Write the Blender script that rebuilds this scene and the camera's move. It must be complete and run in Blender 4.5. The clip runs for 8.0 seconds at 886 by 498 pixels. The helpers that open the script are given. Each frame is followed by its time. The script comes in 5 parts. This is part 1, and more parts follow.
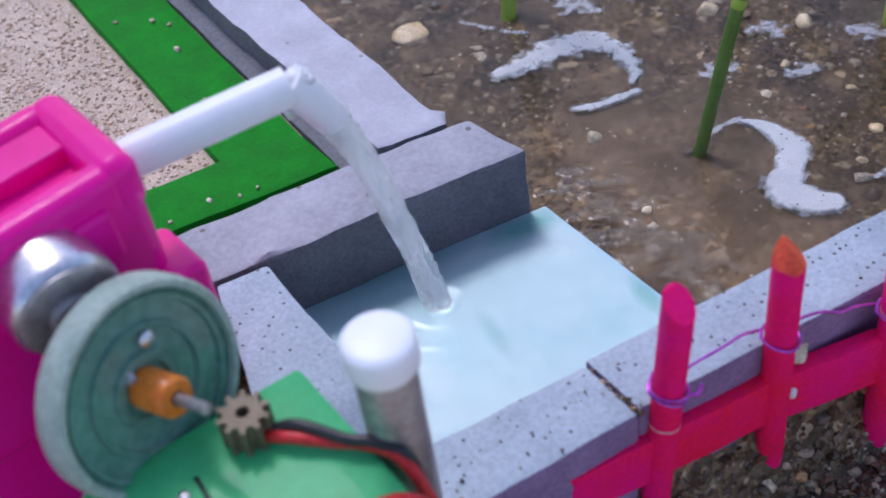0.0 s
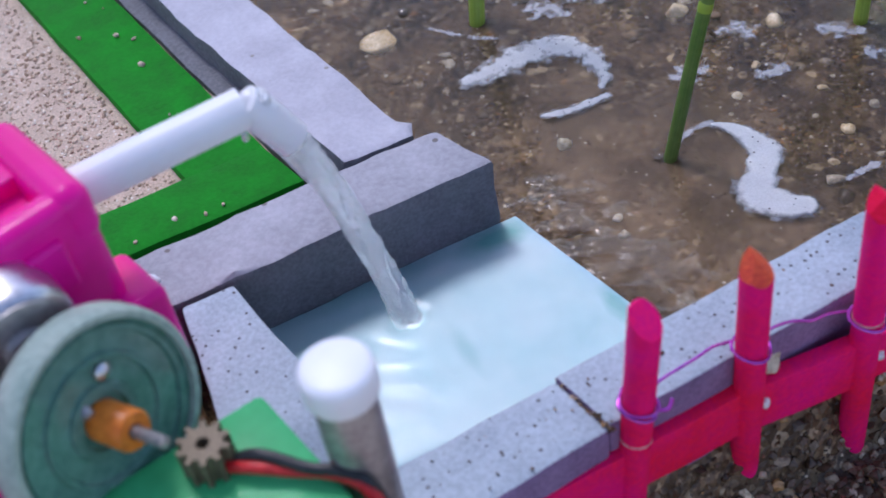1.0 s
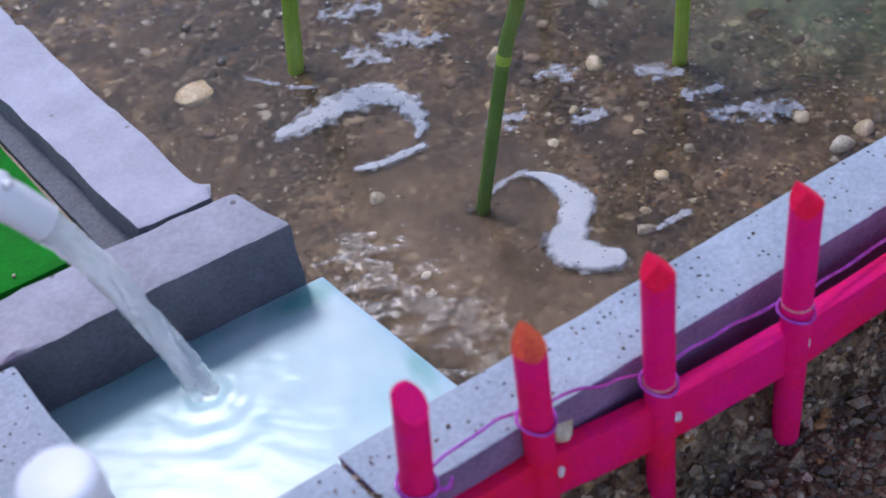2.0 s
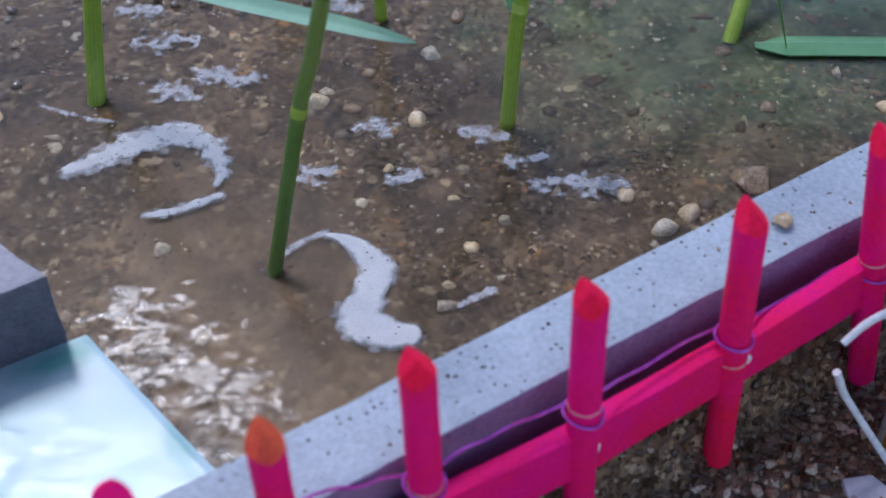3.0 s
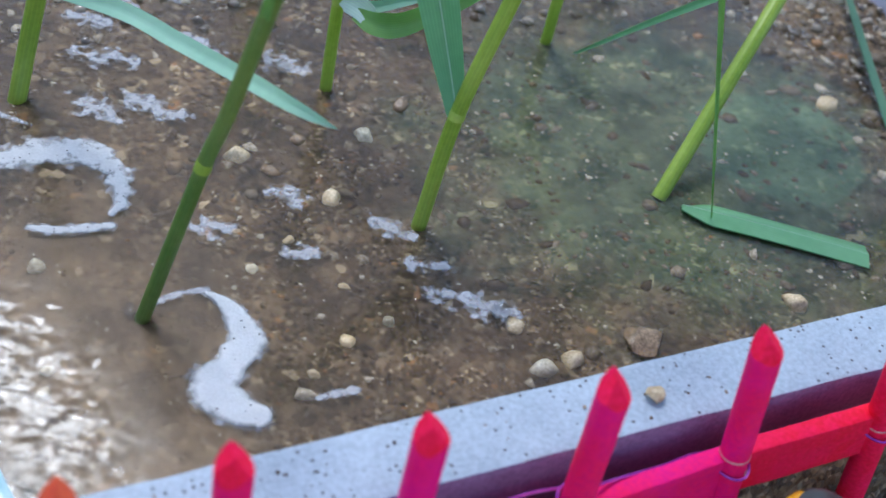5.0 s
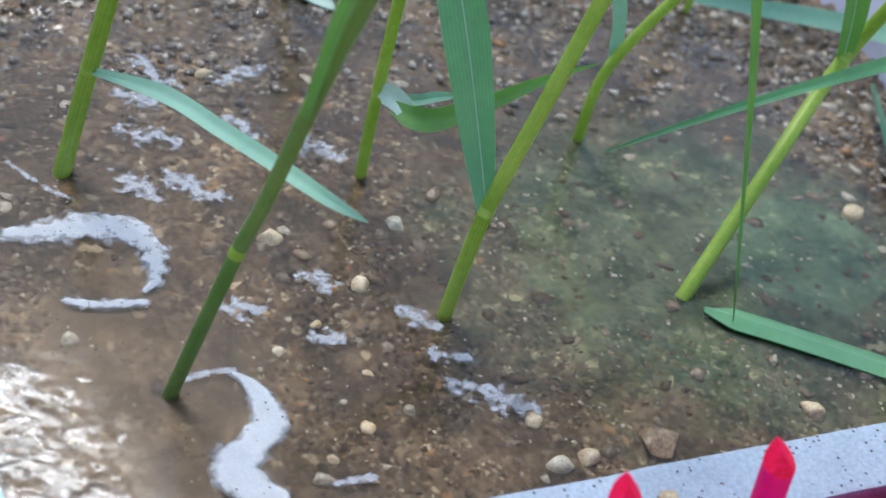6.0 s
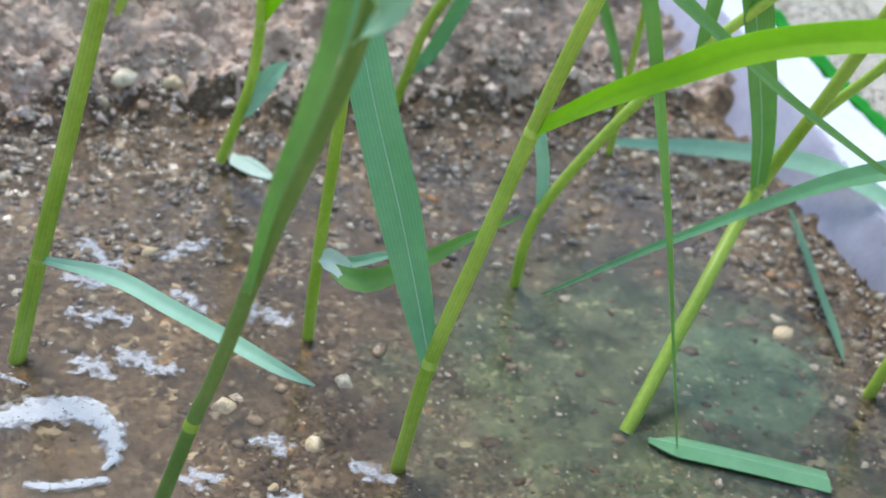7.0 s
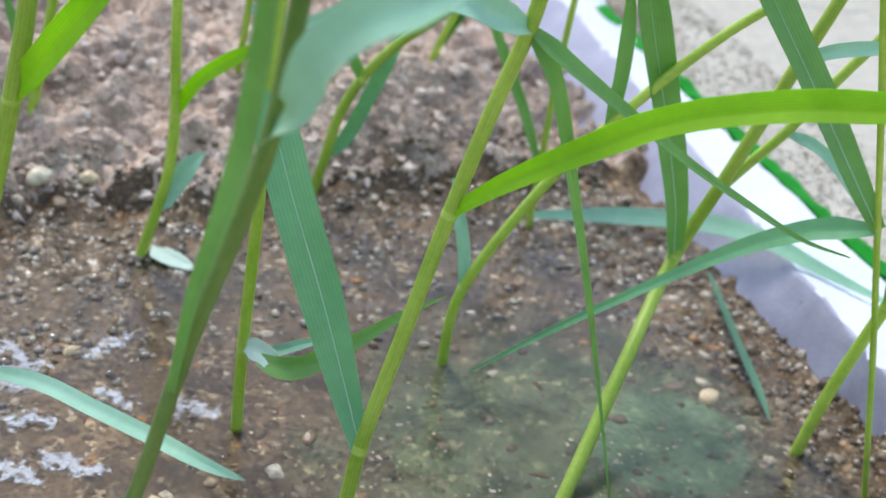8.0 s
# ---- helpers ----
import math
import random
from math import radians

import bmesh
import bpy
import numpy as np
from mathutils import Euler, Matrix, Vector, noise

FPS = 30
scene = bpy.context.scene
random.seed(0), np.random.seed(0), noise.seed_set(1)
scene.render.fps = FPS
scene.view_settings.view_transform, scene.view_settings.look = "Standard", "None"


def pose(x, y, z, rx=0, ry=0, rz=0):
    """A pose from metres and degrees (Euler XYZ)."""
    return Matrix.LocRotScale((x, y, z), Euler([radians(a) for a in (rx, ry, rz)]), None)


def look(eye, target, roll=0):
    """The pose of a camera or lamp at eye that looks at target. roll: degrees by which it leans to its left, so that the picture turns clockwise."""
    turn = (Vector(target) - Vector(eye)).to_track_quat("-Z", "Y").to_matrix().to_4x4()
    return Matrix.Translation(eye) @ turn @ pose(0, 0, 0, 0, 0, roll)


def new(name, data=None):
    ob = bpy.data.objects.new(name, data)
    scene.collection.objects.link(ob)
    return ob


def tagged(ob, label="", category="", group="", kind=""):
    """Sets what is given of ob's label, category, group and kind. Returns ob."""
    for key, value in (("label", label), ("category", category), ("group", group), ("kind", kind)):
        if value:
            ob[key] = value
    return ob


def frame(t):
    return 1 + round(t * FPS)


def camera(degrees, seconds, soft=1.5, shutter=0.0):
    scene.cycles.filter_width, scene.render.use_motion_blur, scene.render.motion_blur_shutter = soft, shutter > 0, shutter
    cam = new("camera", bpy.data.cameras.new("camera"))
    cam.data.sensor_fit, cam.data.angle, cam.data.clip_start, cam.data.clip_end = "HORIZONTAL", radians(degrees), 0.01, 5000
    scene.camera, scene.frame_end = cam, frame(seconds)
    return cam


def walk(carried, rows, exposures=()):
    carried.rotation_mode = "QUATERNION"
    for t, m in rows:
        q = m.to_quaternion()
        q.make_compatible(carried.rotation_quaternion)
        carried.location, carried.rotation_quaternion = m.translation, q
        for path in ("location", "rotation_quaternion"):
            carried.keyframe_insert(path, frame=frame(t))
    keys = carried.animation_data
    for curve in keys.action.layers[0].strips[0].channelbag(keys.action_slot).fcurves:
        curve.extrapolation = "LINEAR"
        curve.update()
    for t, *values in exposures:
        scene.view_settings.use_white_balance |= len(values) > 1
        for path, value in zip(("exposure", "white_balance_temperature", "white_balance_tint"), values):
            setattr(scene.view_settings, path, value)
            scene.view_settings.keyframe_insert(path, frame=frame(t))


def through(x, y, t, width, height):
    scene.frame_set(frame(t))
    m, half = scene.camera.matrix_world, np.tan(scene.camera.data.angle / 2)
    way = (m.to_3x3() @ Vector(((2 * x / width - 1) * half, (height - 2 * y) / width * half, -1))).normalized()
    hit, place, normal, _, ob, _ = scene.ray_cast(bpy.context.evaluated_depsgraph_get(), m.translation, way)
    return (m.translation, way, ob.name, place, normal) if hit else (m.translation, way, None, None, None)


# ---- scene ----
cam = camera(38.00, 8.0, soft=1.6)
PATH = [
    (0, (-0.00319, -0.09190, 0.14526), (0.04029, 0.04005, 0.00139), -9.00),
    (0.5, (-0.00352, -0.09021, 0.14537), (0.03743, 0.04266, 0.00161), -10.36),
    (1, (0.00173, -0.08986, 0.14539), (0.04580, 0.04083, 0.00055), -10.12),
    (1.5, (0.01019, -0.08758, 0.14629), (0.05894, 0.04160, 0.00160), -9.91),
    (2, (0.02377, -0.08999, 0.14472), (0.07732, 0.03643, -0.00071), -8.85),
    (2.2, (0.02970, -0.08842, 0.14130), (0.08774, 0.03801, -0.00240), -7.17),
    (3.3, (0.04912, -0.08348, 0.13449), (0.11827, 0.03718, -0.00924), 2.00),
    (3.5, (0.05165, -0.08283, 0.13289), (0.12100, 0.03772, -0.01085), 3.52),
    (4, (0.05554, -0.08072, 0.13457), (0.12738, 0.04060, -0.00728), 8.33),
    (4.2, (0.05564, -0.07974, 0.13324), (0.12826, 0.04172, -0.00810), 9.72),
    (5.3, (0.05403, -0.08270, 0.14039), (0.13309, 0.04309, 0.00651), 17.32),
    (5.5, (0.05357, -0.08347, 0.14102), (0.13178, 0.04379, 0.00802), 17.68),
    (6, (0.05398, -0.08189, 0.14358), (0.12945, 0.05124, 0.01481), 16.89),
    (6.5, (0.05359, -0.08557, 0.14787), (0.13106, 0.05413, 0.02753), 14.30),
    (7, (0.05269, -0.08791, 0.15115), (0.13589, 0.05676, 0.04093), 12.49),
    (7.5, (0.05339, -0.09044, 0.15259), (0.14396, 0.05447, 0.04868), 11.66),
    (8, (0.05318, -0.08820, 0.15350), (0.14736, 0.05781, 0.05445), 11.01),
]
walk(cam, [(t, look(eye, target, roll)) for t, eye, target, roll in PATH], [(0.0, 0.55, 6400, 21), (2.2, 0.50, 6350, 20), (3.5, 0.45, 6300, 13), (4.2, 0.66, 6250, 8), (5.5, 0.89, 6480, 8), (6.0, 0.95, 6660, 7), (6.5, 1.12, 6850, 6), (8.0, 1.24, 7100, 8)])
cam.data.dof.use_dof = True
cam.data.dof.focus_distance = 0.205
cam.data.dof.aperture_fstop = 27

# ---- light ----
scene.view_settings.exposure = 0.0
world = bpy.data.worlds.new("sky")
scene.world = world
world.use_nodes = True
wn = world.node_tree.nodes
sky = wn.new("ShaderNodeTexSky")
sky.sky_type, sky.sun_disc = "NISHITA", False
sky.sun_elevation, sky.sun_rotation = radians(58.5), radians(1)
world.node_tree.links.new(sky.outputs[0], wn["Background"].inputs[0])
wn["Background"].inputs[1].default_value = 0.15
lamp = bpy.data.lights.new("sun", "SUN")
lamp.energy, lamp.angle, lamp.color = 0.88, radians(13), (0.88, 0.92, 1.0)
sun = new("sun", lamp)
sun.matrix_world = look((0.027, 1.567 + 0.05, 2.558), (0.0, 0.05, 0.0))

# ---- materials ----
MM = 0.001


def ramp_mix(nt, fac, a, b, lo=0.35, hi=0.65):
    r = nt.nodes.new("ShaderNodeValToRGB")
    r.color_ramp.elements[0].position, r.color_ramp.elements[1].position = lo, hi
    r.color_ramp.elements[0].color, r.color_ramp.elements[1].color = (*a, 1), (*b, 1)
    nt.links.new(fac, r.inputs[0])
    return r.outputs[0]


def noise_out(nt, size, detail=4.0, rough=0.6, kind="noise"):
    """A texture in object space; size: its feature length in metres."""
    co = nt.nodes.new("ShaderNodeTexCoord")
    t = nt.nodes.new("ShaderNodeTexVoronoi" if kind == "cells" else "ShaderNodeTexNoise")
    t.inputs["Scale"].default_value = 1.0 / size
    if kind == "noise":
        t.inputs["Detail"].default_value, t.inputs["Roughness"].default_value = detail, rough
    nt.links.new(co.outputs["Object"], t.inputs["Vector"])
    return t


def mix(nt, fac, a, b, how="MIX"):
    m = nt.nodes.new("ShaderNodeMix")
    m.data_type, m.blend_type = "RGBA", how
    for socket, v in ((m.inputs[0], fac), (m.inputs[6], a), (m.inputs[7], b)):
        if isinstance(v, (int, float)):
            socket.default_value = v
        elif isinstance(v, tuple):
            socket.default_value = (*v, 1)
        else:
            nt.links.new(v, socket)
    return m.outputs[2]


def bump(nt, height, depth, normal=None):
    b = nt.nodes.new("ShaderNodeBump")
    b.inputs["Strength"].default_value, b.inputs["Distance"].default_value = 1.0, depth
    nt.links.new(height, b.inputs["Height"])
    if normal:
        nt.links.new(normal, b.inputs["Normal"])
    return b.outputs[0]


def material(name, a, b, size=0.004, rough=0.5, grain=0.0006, relief=0.0001, metal=0.0, specks=None, speck_size=0.0012,
             speck_at=0.18, island=0.0, objectwise=0.0, speck_few=0.55, coat=0.0, sss=0.0, through=0.0, ior=1.45, contrast=0.3, veins=0):
    m = bpy.data.materials.new(name)
    m.use_nodes = True
    nt = m.node_tree
    p = nt.nodes["Principled BSDF"]
    big = noise_out(nt, size)
    fine = noise_out(nt, grain, 3.0)
    col = ramp_mix(nt, big.outputs[0], a, b)
    col = mix(nt, contrast, col, ramp_mix(nt, fine.outputs[0], tuple(c * 0.55 for c in a), tuple(min(1, c * 1.35) for c in b)))
    if specks:
        cells = noise_out(nt, speck_size, kind="cells")
        r = nt.nodes.new("ShaderNodeValToRGB")
        r.color_ramp.elements[0].position, r.color_ramp.elements[1].position = speck_at * 0.7, speck_at
        r.color_ramp.elements[0].color, r.color_ramp.elements[1].color = (1, 1, 1, 1), (0, 0, 0, 1)
        nt.links.new(cells.outputs["Distance"], r.inputs[0])
        pick = nt.nodes.new("ShaderNodeMath")
        pick.operation = "GREATER_THAN"
        pick.inputs[1].default_value = speck_few
        sep = nt.nodes.new("ShaderNodeSeparateColor")
        nt.links.new(cells.outputs["Color"], sep.inputs[0])
        nt.links.new(sep.outputs[0], pick.inputs[0])
        both = nt.nodes.new("ShaderNodeMath")
        both.operation = "MULTIPLY"
        nt.links.new(r.outputs[0], both.inputs[0])
        nt.links.new(pick.outputs[0], both.inputs[1])
        col = mix(nt, both.outputs[0], col, specks)
    if island or objectwise:
        src = nt.nodes.new("ShaderNodeNewGeometry" if island else "ShaderNodeObjectInfo")
        hsv = nt.nodes.new("ShaderNodeHueSaturation")
        rng = nt.nodes.new("ShaderNodeMapRange")
        k = island or objectwise
        rng.inputs[3].default_value, rng.inputs[4].default_value = 1 - k, 1 + k
        nt.links.new(src.outputs["Random Per Island" if island else "Random"], rng.inputs[0])
        nt.links.new(rng.outputs[0], hsv.inputs["Value"])
        nt.links.new(col, hsv.inputs["Color"])
        col = hsv.outputs[0]
    if veins:
        uv, split, wave = nt.nodes.new("ShaderNodeUVMap"), nt.nodes.new("ShaderNodeSeparateXYZ"), nt.nodes.new("ShaderNodeMath")
        many, drift = nt.nodes.new("ShaderNodeMath"), nt.nodes.new("ShaderNodeMath")
        many.operation, drift.operation, wave.operation = "MULTIPLY", "ADD", "SINE"
        many.inputs[1].default_value = 6.283 * veins
        nt.links.new(uv.outputs[0], split.inputs[0])
        nt.links.new(split.outputs[0], many.inputs[0])
        nt.links.new(many.outputs[0], drift.inputs[0])
        nt.links.new(big.outputs[0], drift.inputs[1])
        nt.links.new(drift.outputs[0], wave.inputs[0])
        col = mix(nt, 1.0, col, ramp_mix(nt, wave.outputs[0], (0.92, 0.94, 0.92), (1.05, 1.04, 1.04), 0.0, 1.0), "MULTIPLY")
    nt.links.new(col, p.inputs["Base Color"])
    p.inputs["Metallic"].default_value, p.inputs["IOR"].default_value = metal, ior
    p.inputs["Coat Weight"].default_value, p.inputs["Coat Roughness"].default_value = coat, 0.08
    rr = nt.nodes.new("ShaderNodeMapRange")
    rr.inputs[3].default_value, rr.inputs[4].default_value = rough * 0.75, min(1.0, rough * 1.3)
    nt.links.new(big.outputs[0], rr.inputs[0])
    nt.links.new(rr.outputs[0], p.inputs["Roughness"])
    if sss:
        p.inputs["Subsurface Weight"].default_value, p.inputs["Subsurface Scale"].default_value = sss, 0.0015
        p.inputs["Subsurface Radius"].default_value = (1, 1, 1)
    nt.links.new(bump(nt, fine.outputs[0], relief), p.inputs["Normal"])
    if through:
        tr = nt.nodes.new("ShaderNodeBsdfTranslucent")
        nt.links.new(mix(nt, 1.0, col, (1.25, 1.35, 0.5), "MULTIPLY"), tr.inputs[0])
        ms = nt.nodes.new("ShaderNodeMixShader")
        ms.inputs[0].default_value = through
        nt.links.new(p.outputs[0], ms.inputs[1])
        nt.links.new(tr.outputs[0], ms.inputs[2])
        nt.links.new(ms.outputs[0], nt.nodes["Material Output"].inputs[0])
    return m


def clear(name, tint, ior, rough=0.02, ripple=0.0, size=0.004):
    m = bpy.data.materials.new(name)
    m.use_nodes = True
    nt = m.node_tree
    p = nt.nodes["Principled BSDF"]
    p.inputs["Base Color"].default_value = (*tint, 1)
    p.inputs["Transmission Weight"].default_value, p.inputs["Roughness"].default_value, p.inputs["IOR"].default_value = 1.0, rough, ior
    if ripple:
        a = noise_out(nt, size, 2.0, 0.5)
        b = noise_out(nt, size * 0.3, 2.0, 0.5)
        n = bump(nt, a.outputs[0], ripple)
        nt.links.new(bump(nt, b.outputs[0], ripple * 0.2, n), p.inputs["Normal"])
    return m


def grains(name, tones, size, mottle, relief, rough, dark=0.5, algae=None, silt=None, bloom=None):
    """Grains of several tones, cell by cell at two sizes, over large mottling; algae, silt: ((x, y) in metres, radii, tint) of a stained stretch."""
    m = bpy.data.materials.new(name)
    m.use_nodes = True
    nt = m.node_tree
    p = nt.nodes["Principled BSDF"]
    cols, dists = [], []
    for k, sz in enumerate((size, size * 0.42)):
        v = noise_out(nt, sz, kind="cells")
        warp = noise_out(nt, sz * 1.5, 2.0)
        add = nt.nodes.new("ShaderNodeVectorMath")
        add.operation = "MULTIPLY_ADD"
        add.inputs[1].default_value = (sz * 0.9,) * 3
        co = nt.nodes.new("ShaderNodeTexCoord")
        nt.links.new(warp.outputs["Color"], add.inputs[0])
        nt.links.new(co.outputs["Object"], add.inputs[2])
        nt.links.new(add.outputs[0], v.inputs["Vector"])
        sep = nt.nodes.new("ShaderNodeSeparateColor")
        nt.links.new(v.outputs["Color"], sep.inputs[0])
        r = nt.nodes.new("ShaderNodeValToRGB")
        r.color_ramp.interpolation = "CONSTANT"
        while len(r.color_ramp.elements) < len(tones):
            r.color_ramp.elements.new(0.5)
        for e, (at, c) in zip(r.color_ramp.elements, tones):
            e.position, e.color = at, (*c, 1)
        nt.links.new(sep.outputs[0], r.inputs[0])
        cols.append(r.outputs[0])
        dists.append(v.outputs["Distance"])
    sel = noise_out(nt, size * 3.0, 3.0)
    pick = nt.nodes.new("ShaderNodeMapRange")
    pick.inputs[1].default_value, pick.inputs[2].default_value = 0.47, 0.55
    nt.links.new(sel.outputs[0], pick.inputs[0])
    col = mix(nt, pick.outputs[0], cols[1], cols[0])
    big = noise_out(nt, mottle, 5.0, 0.65)
    col = mix(nt, 1.0, col, ramp_mix(nt, big.outputs[0], (dark, dark * 0.97, dark * 0.93), (1.25, 1.22, 1.18), 0.36, 0.66), "MULTIPLY")
    wide = noise_out(nt, mottle * 3.2, 3.0, 0.6)
    col = mix(nt, 1.0, col, ramp_mix(nt, wide.outputs[0], (0.64, 0.63, 0.61), (1.2, 1.16, 1.1), 0.38, 0.62), "MULTIPLY")
    if silt:
        tint = silt[2]
        cover = noise_out(nt, 0.016, 5.0, 0.7)
        over = nt.nodes.new("ShaderNodeMapRange")
        over.inputs[1].default_value, over.inputs[2].default_value, over.inputs[3].default_value, over.inputs[4].default_value = 0.48, 0.62, 0.0, 0.5
        nt.links.new(cover.outputs[0], over.inputs[0])
        col = mix(nt, over.outputs[0], col, mix(nt, 1.0, tuple(c * 0.85 for c in tint), ramp_mix(nt, big.outputs[0], (0.55, 0.53, 0.5), (1.3, 1.28, 1.25), 0.3, 0.7), "MULTIPLY"))
        p.inputs["Coat Weight"].default_value, p.inputs["Coat Roughness"].default_value, p.inputs["Coat IOR"].default_value = 0.4, 0.06, 1.33
    calms = []
    for tint_patch in (silt, algae, bloom):
        if not tint_patch:
            continue
        (cx, cy), (rx, ry), tint, much = tint_patch
        co = nt.nodes.new("ShaderNodeTexCoord")
        mp = nt.nodes.new("ShaderNodeMapping")
        mp.vector_type = "TEXTURE"
        mp.inputs["Location"].default_value, mp.inputs["Scale"].default_value = (cx, cy, 0), (rx, ry, 1)
        wob = noise_out(nt, 0.012, 4.0)
        va = nt.nodes.new("ShaderNodeVectorMath")
        va.operation = "MULTIPLY_ADD"
        va.inputs[1].default_value = (0.45, 0.45, 0) if tint_patch is bloom else (1.1, 1.1, 0)
        nt.links.new(co.outputs["Object"], mp.inputs["Vector"])
        nt.links.new(wob.outputs["Color"], va.inputs[0])
        nt.links.new(mp.outputs[0], va.inputs[2])
        ln = nt.nodes.new("ShaderNodeVectorMath")
        ln.operation = "DISTANCE"
        ln.inputs[1].default_value = (0.22, 0.22, 0) if tint_patch is bloom else (0.55, 0.55, 0)
        sx = nt.nodes.new("ShaderNodeVectorMath")
        sx.operation = "MULTIPLY"
        sx.inputs[1].default_value = (1, 1, 0)
        nt.links.new(va.outputs[0], sx.inputs[0])
        nt.links.new(sx.outputs[0], ln.inputs[0])
        mr = nt.nodes.new("ShaderNodeMapRange")
        mr.inputs[1].default_value, mr.inputs[2].default_value = (1.12, 0.62) if tint_patch is algae else (1.02, 0.94) if tint_patch is bloom else (1.05, 0.85)
        mr.inputs[3].default_value, mr.inputs[4].default_value = 0.0, much
        nt.links.new(ln.outputs["Value"], mr.inputs[0])
        soft = mix(nt, 1.0, tint, ramp_mix(nt, big.outputs[0], (0.6, 0.58, 0.56) if tint_patch is silt else (0.3, 0.42, 0.34), (1.3, 1.28, 1.25), 0.3, 0.7), "MULTIPLY")
        col = mix(nt, mr.outputs[0], col, mix(nt, 0.55 if tint_patch is silt else 0.5, col, soft))
        if tint_patch is not silt:
            col = mix(nt, mr.outputs[0], col, mix(nt, 1.0, col, (0.78, 1.0, 0.77), "MULTIPLY"))
        calm = nt.nodes.new("ShaderNodeMapRange")
        calm.inputs[3].default_value, calm.inputs[4].default_value = 1.0, 0.3 if tint_patch is silt else 0.85
        nt.links.new(mr.outputs[0], calm.inputs[0])
        calms.append(calm.outputs[0])
    nt.links.new(col, p.inputs["Base Color"])
    p.inputs["Roughness"].default_value = rough
    inv = nt.nodes.new("ShaderNodeMath")
    inv.operation = "SUBTRACT"
    inv.inputs[0].default_value = 1.0
    nt.links.new(dists[0], inv.inputs[1])
    lumps = inv.outputs[0]
    if silt:
        flat = nt.nodes.new("ShaderNodeMath")
        flat.operation = "MULTIPLY"
        nt.links.new(calms[0], flat.inputs[0])
        nt.links.new(calms[1], flat.inputs[1])
        film = nt.nodes.new("ShaderNodeMath")
        film.operation = "MULTIPLY"
        film.inputs[1].default_value = 0.5
        nt.links.new(flat.outputs[0], film.inputs[0])
        p.inputs["Specular IOR Level"].default_value = 0.12
        where = nt.nodes.new("ShaderNodeTexCoord")
        level = nt.nodes.new("ShaderNodeSeparateXYZ")
        nt.links.new(where.outputs["Object"], level.inputs[0])
        above = nt.nodes.new("ShaderNodeMapRange")
        above.inputs[1].default_value, above.inputs[2].default_value = -0.0004, 0.0001
        nt.links.new(level.outputs["Z"], above.inputs[0])
        wet = nt.nodes.new("ShaderNodeMath")
        wet.operation = "MULTIPLY"
        nt.links.new(film.outputs[0], wet.inputs[0])
        nt.links.new(above.outputs[0], wet.inputs[1])
        nt.links.new(wet.outputs[0], p.inputs["Coat Weight"])
        lump = nt.nodes.new("ShaderNodeMath")
        lump.operation = "MULTIPLY"
        nt.links.new(lumps, lump.inputs[0])
        nt.links.new(flat.outputs[0], lump.inputs[1])
        lumps = lump.outputs[0]
    n1 = bump(nt, lumps, relief)
    fine = noise_out(nt, size * 0.35, 3.0).outputs[0]
    if silt:
        soften = nt.nodes.new("ShaderNodeMath")
        soften.operation = "MULTIPLY"
        nt.links.new(fine, soften.inputs[0])
        nt.links.new(flat.outputs[0], soften.inputs[1])
        fine = soften.outputs[0]
    nt.links.new(bump(nt, fine, relief * 0.5, n1), p.inputs["Normal"])
    return m


BED_TONES = [(0.0, (0.072, 0.047, 0.028)), (0.16, (0.112, 0.073, 0.042)), (0.40, (0.160, 0.107, 0.061)), (0.64, (0.220, 0.151, 0.088)), (0.82, (0.172, 0.123, 0.075)), (0.91, (0.43, 0.325, 0.205)), (0.98, (0.32, 0.165, 0.070))]
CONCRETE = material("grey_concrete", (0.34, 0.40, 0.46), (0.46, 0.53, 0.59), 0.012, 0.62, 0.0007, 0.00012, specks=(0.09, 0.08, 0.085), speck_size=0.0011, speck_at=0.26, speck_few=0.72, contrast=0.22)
# darker than the kerb tops: shade put into the colour of upright faces
SIDE_SHADE_GREY = material("shaded_grey_concrete_side", (0.115, 0.12, 0.135), (0.18, 0.185, 0.205), 0.008, 0.6, 0.0007, 0.00012)
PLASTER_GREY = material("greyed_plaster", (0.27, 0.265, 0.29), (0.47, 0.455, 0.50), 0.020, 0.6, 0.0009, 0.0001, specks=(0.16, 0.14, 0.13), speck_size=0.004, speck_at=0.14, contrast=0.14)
# shade and the fence's pink reflection, put into the kerb's side colour
SIDE_SHADE_PURPLE = material("purple_shaded_concrete_side", (0.18, 0.115, 0.23), (0.29, 0.195, 0.35), 0.008, 0.55, 0.0007, 0.0001)
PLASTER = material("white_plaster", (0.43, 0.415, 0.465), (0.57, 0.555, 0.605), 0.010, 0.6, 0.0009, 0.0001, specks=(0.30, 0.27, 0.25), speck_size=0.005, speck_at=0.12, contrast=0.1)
# the far wall's white with the shade of its sloping side put in
SIDE_SHADE_LAVENDER = material("shaded_white_plaster", (0.31, 0.295, 0.36), (0.40, 0.385, 0.46), 0.015, 0.6, 0.001, 0.0001, specks=(0.28, 0.25, 0.26), speck_size=0.006, speck_at=0.12, speck_few=0.75, contrast=0.08)
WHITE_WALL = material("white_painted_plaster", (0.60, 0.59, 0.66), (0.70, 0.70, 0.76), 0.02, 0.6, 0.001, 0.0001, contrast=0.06)
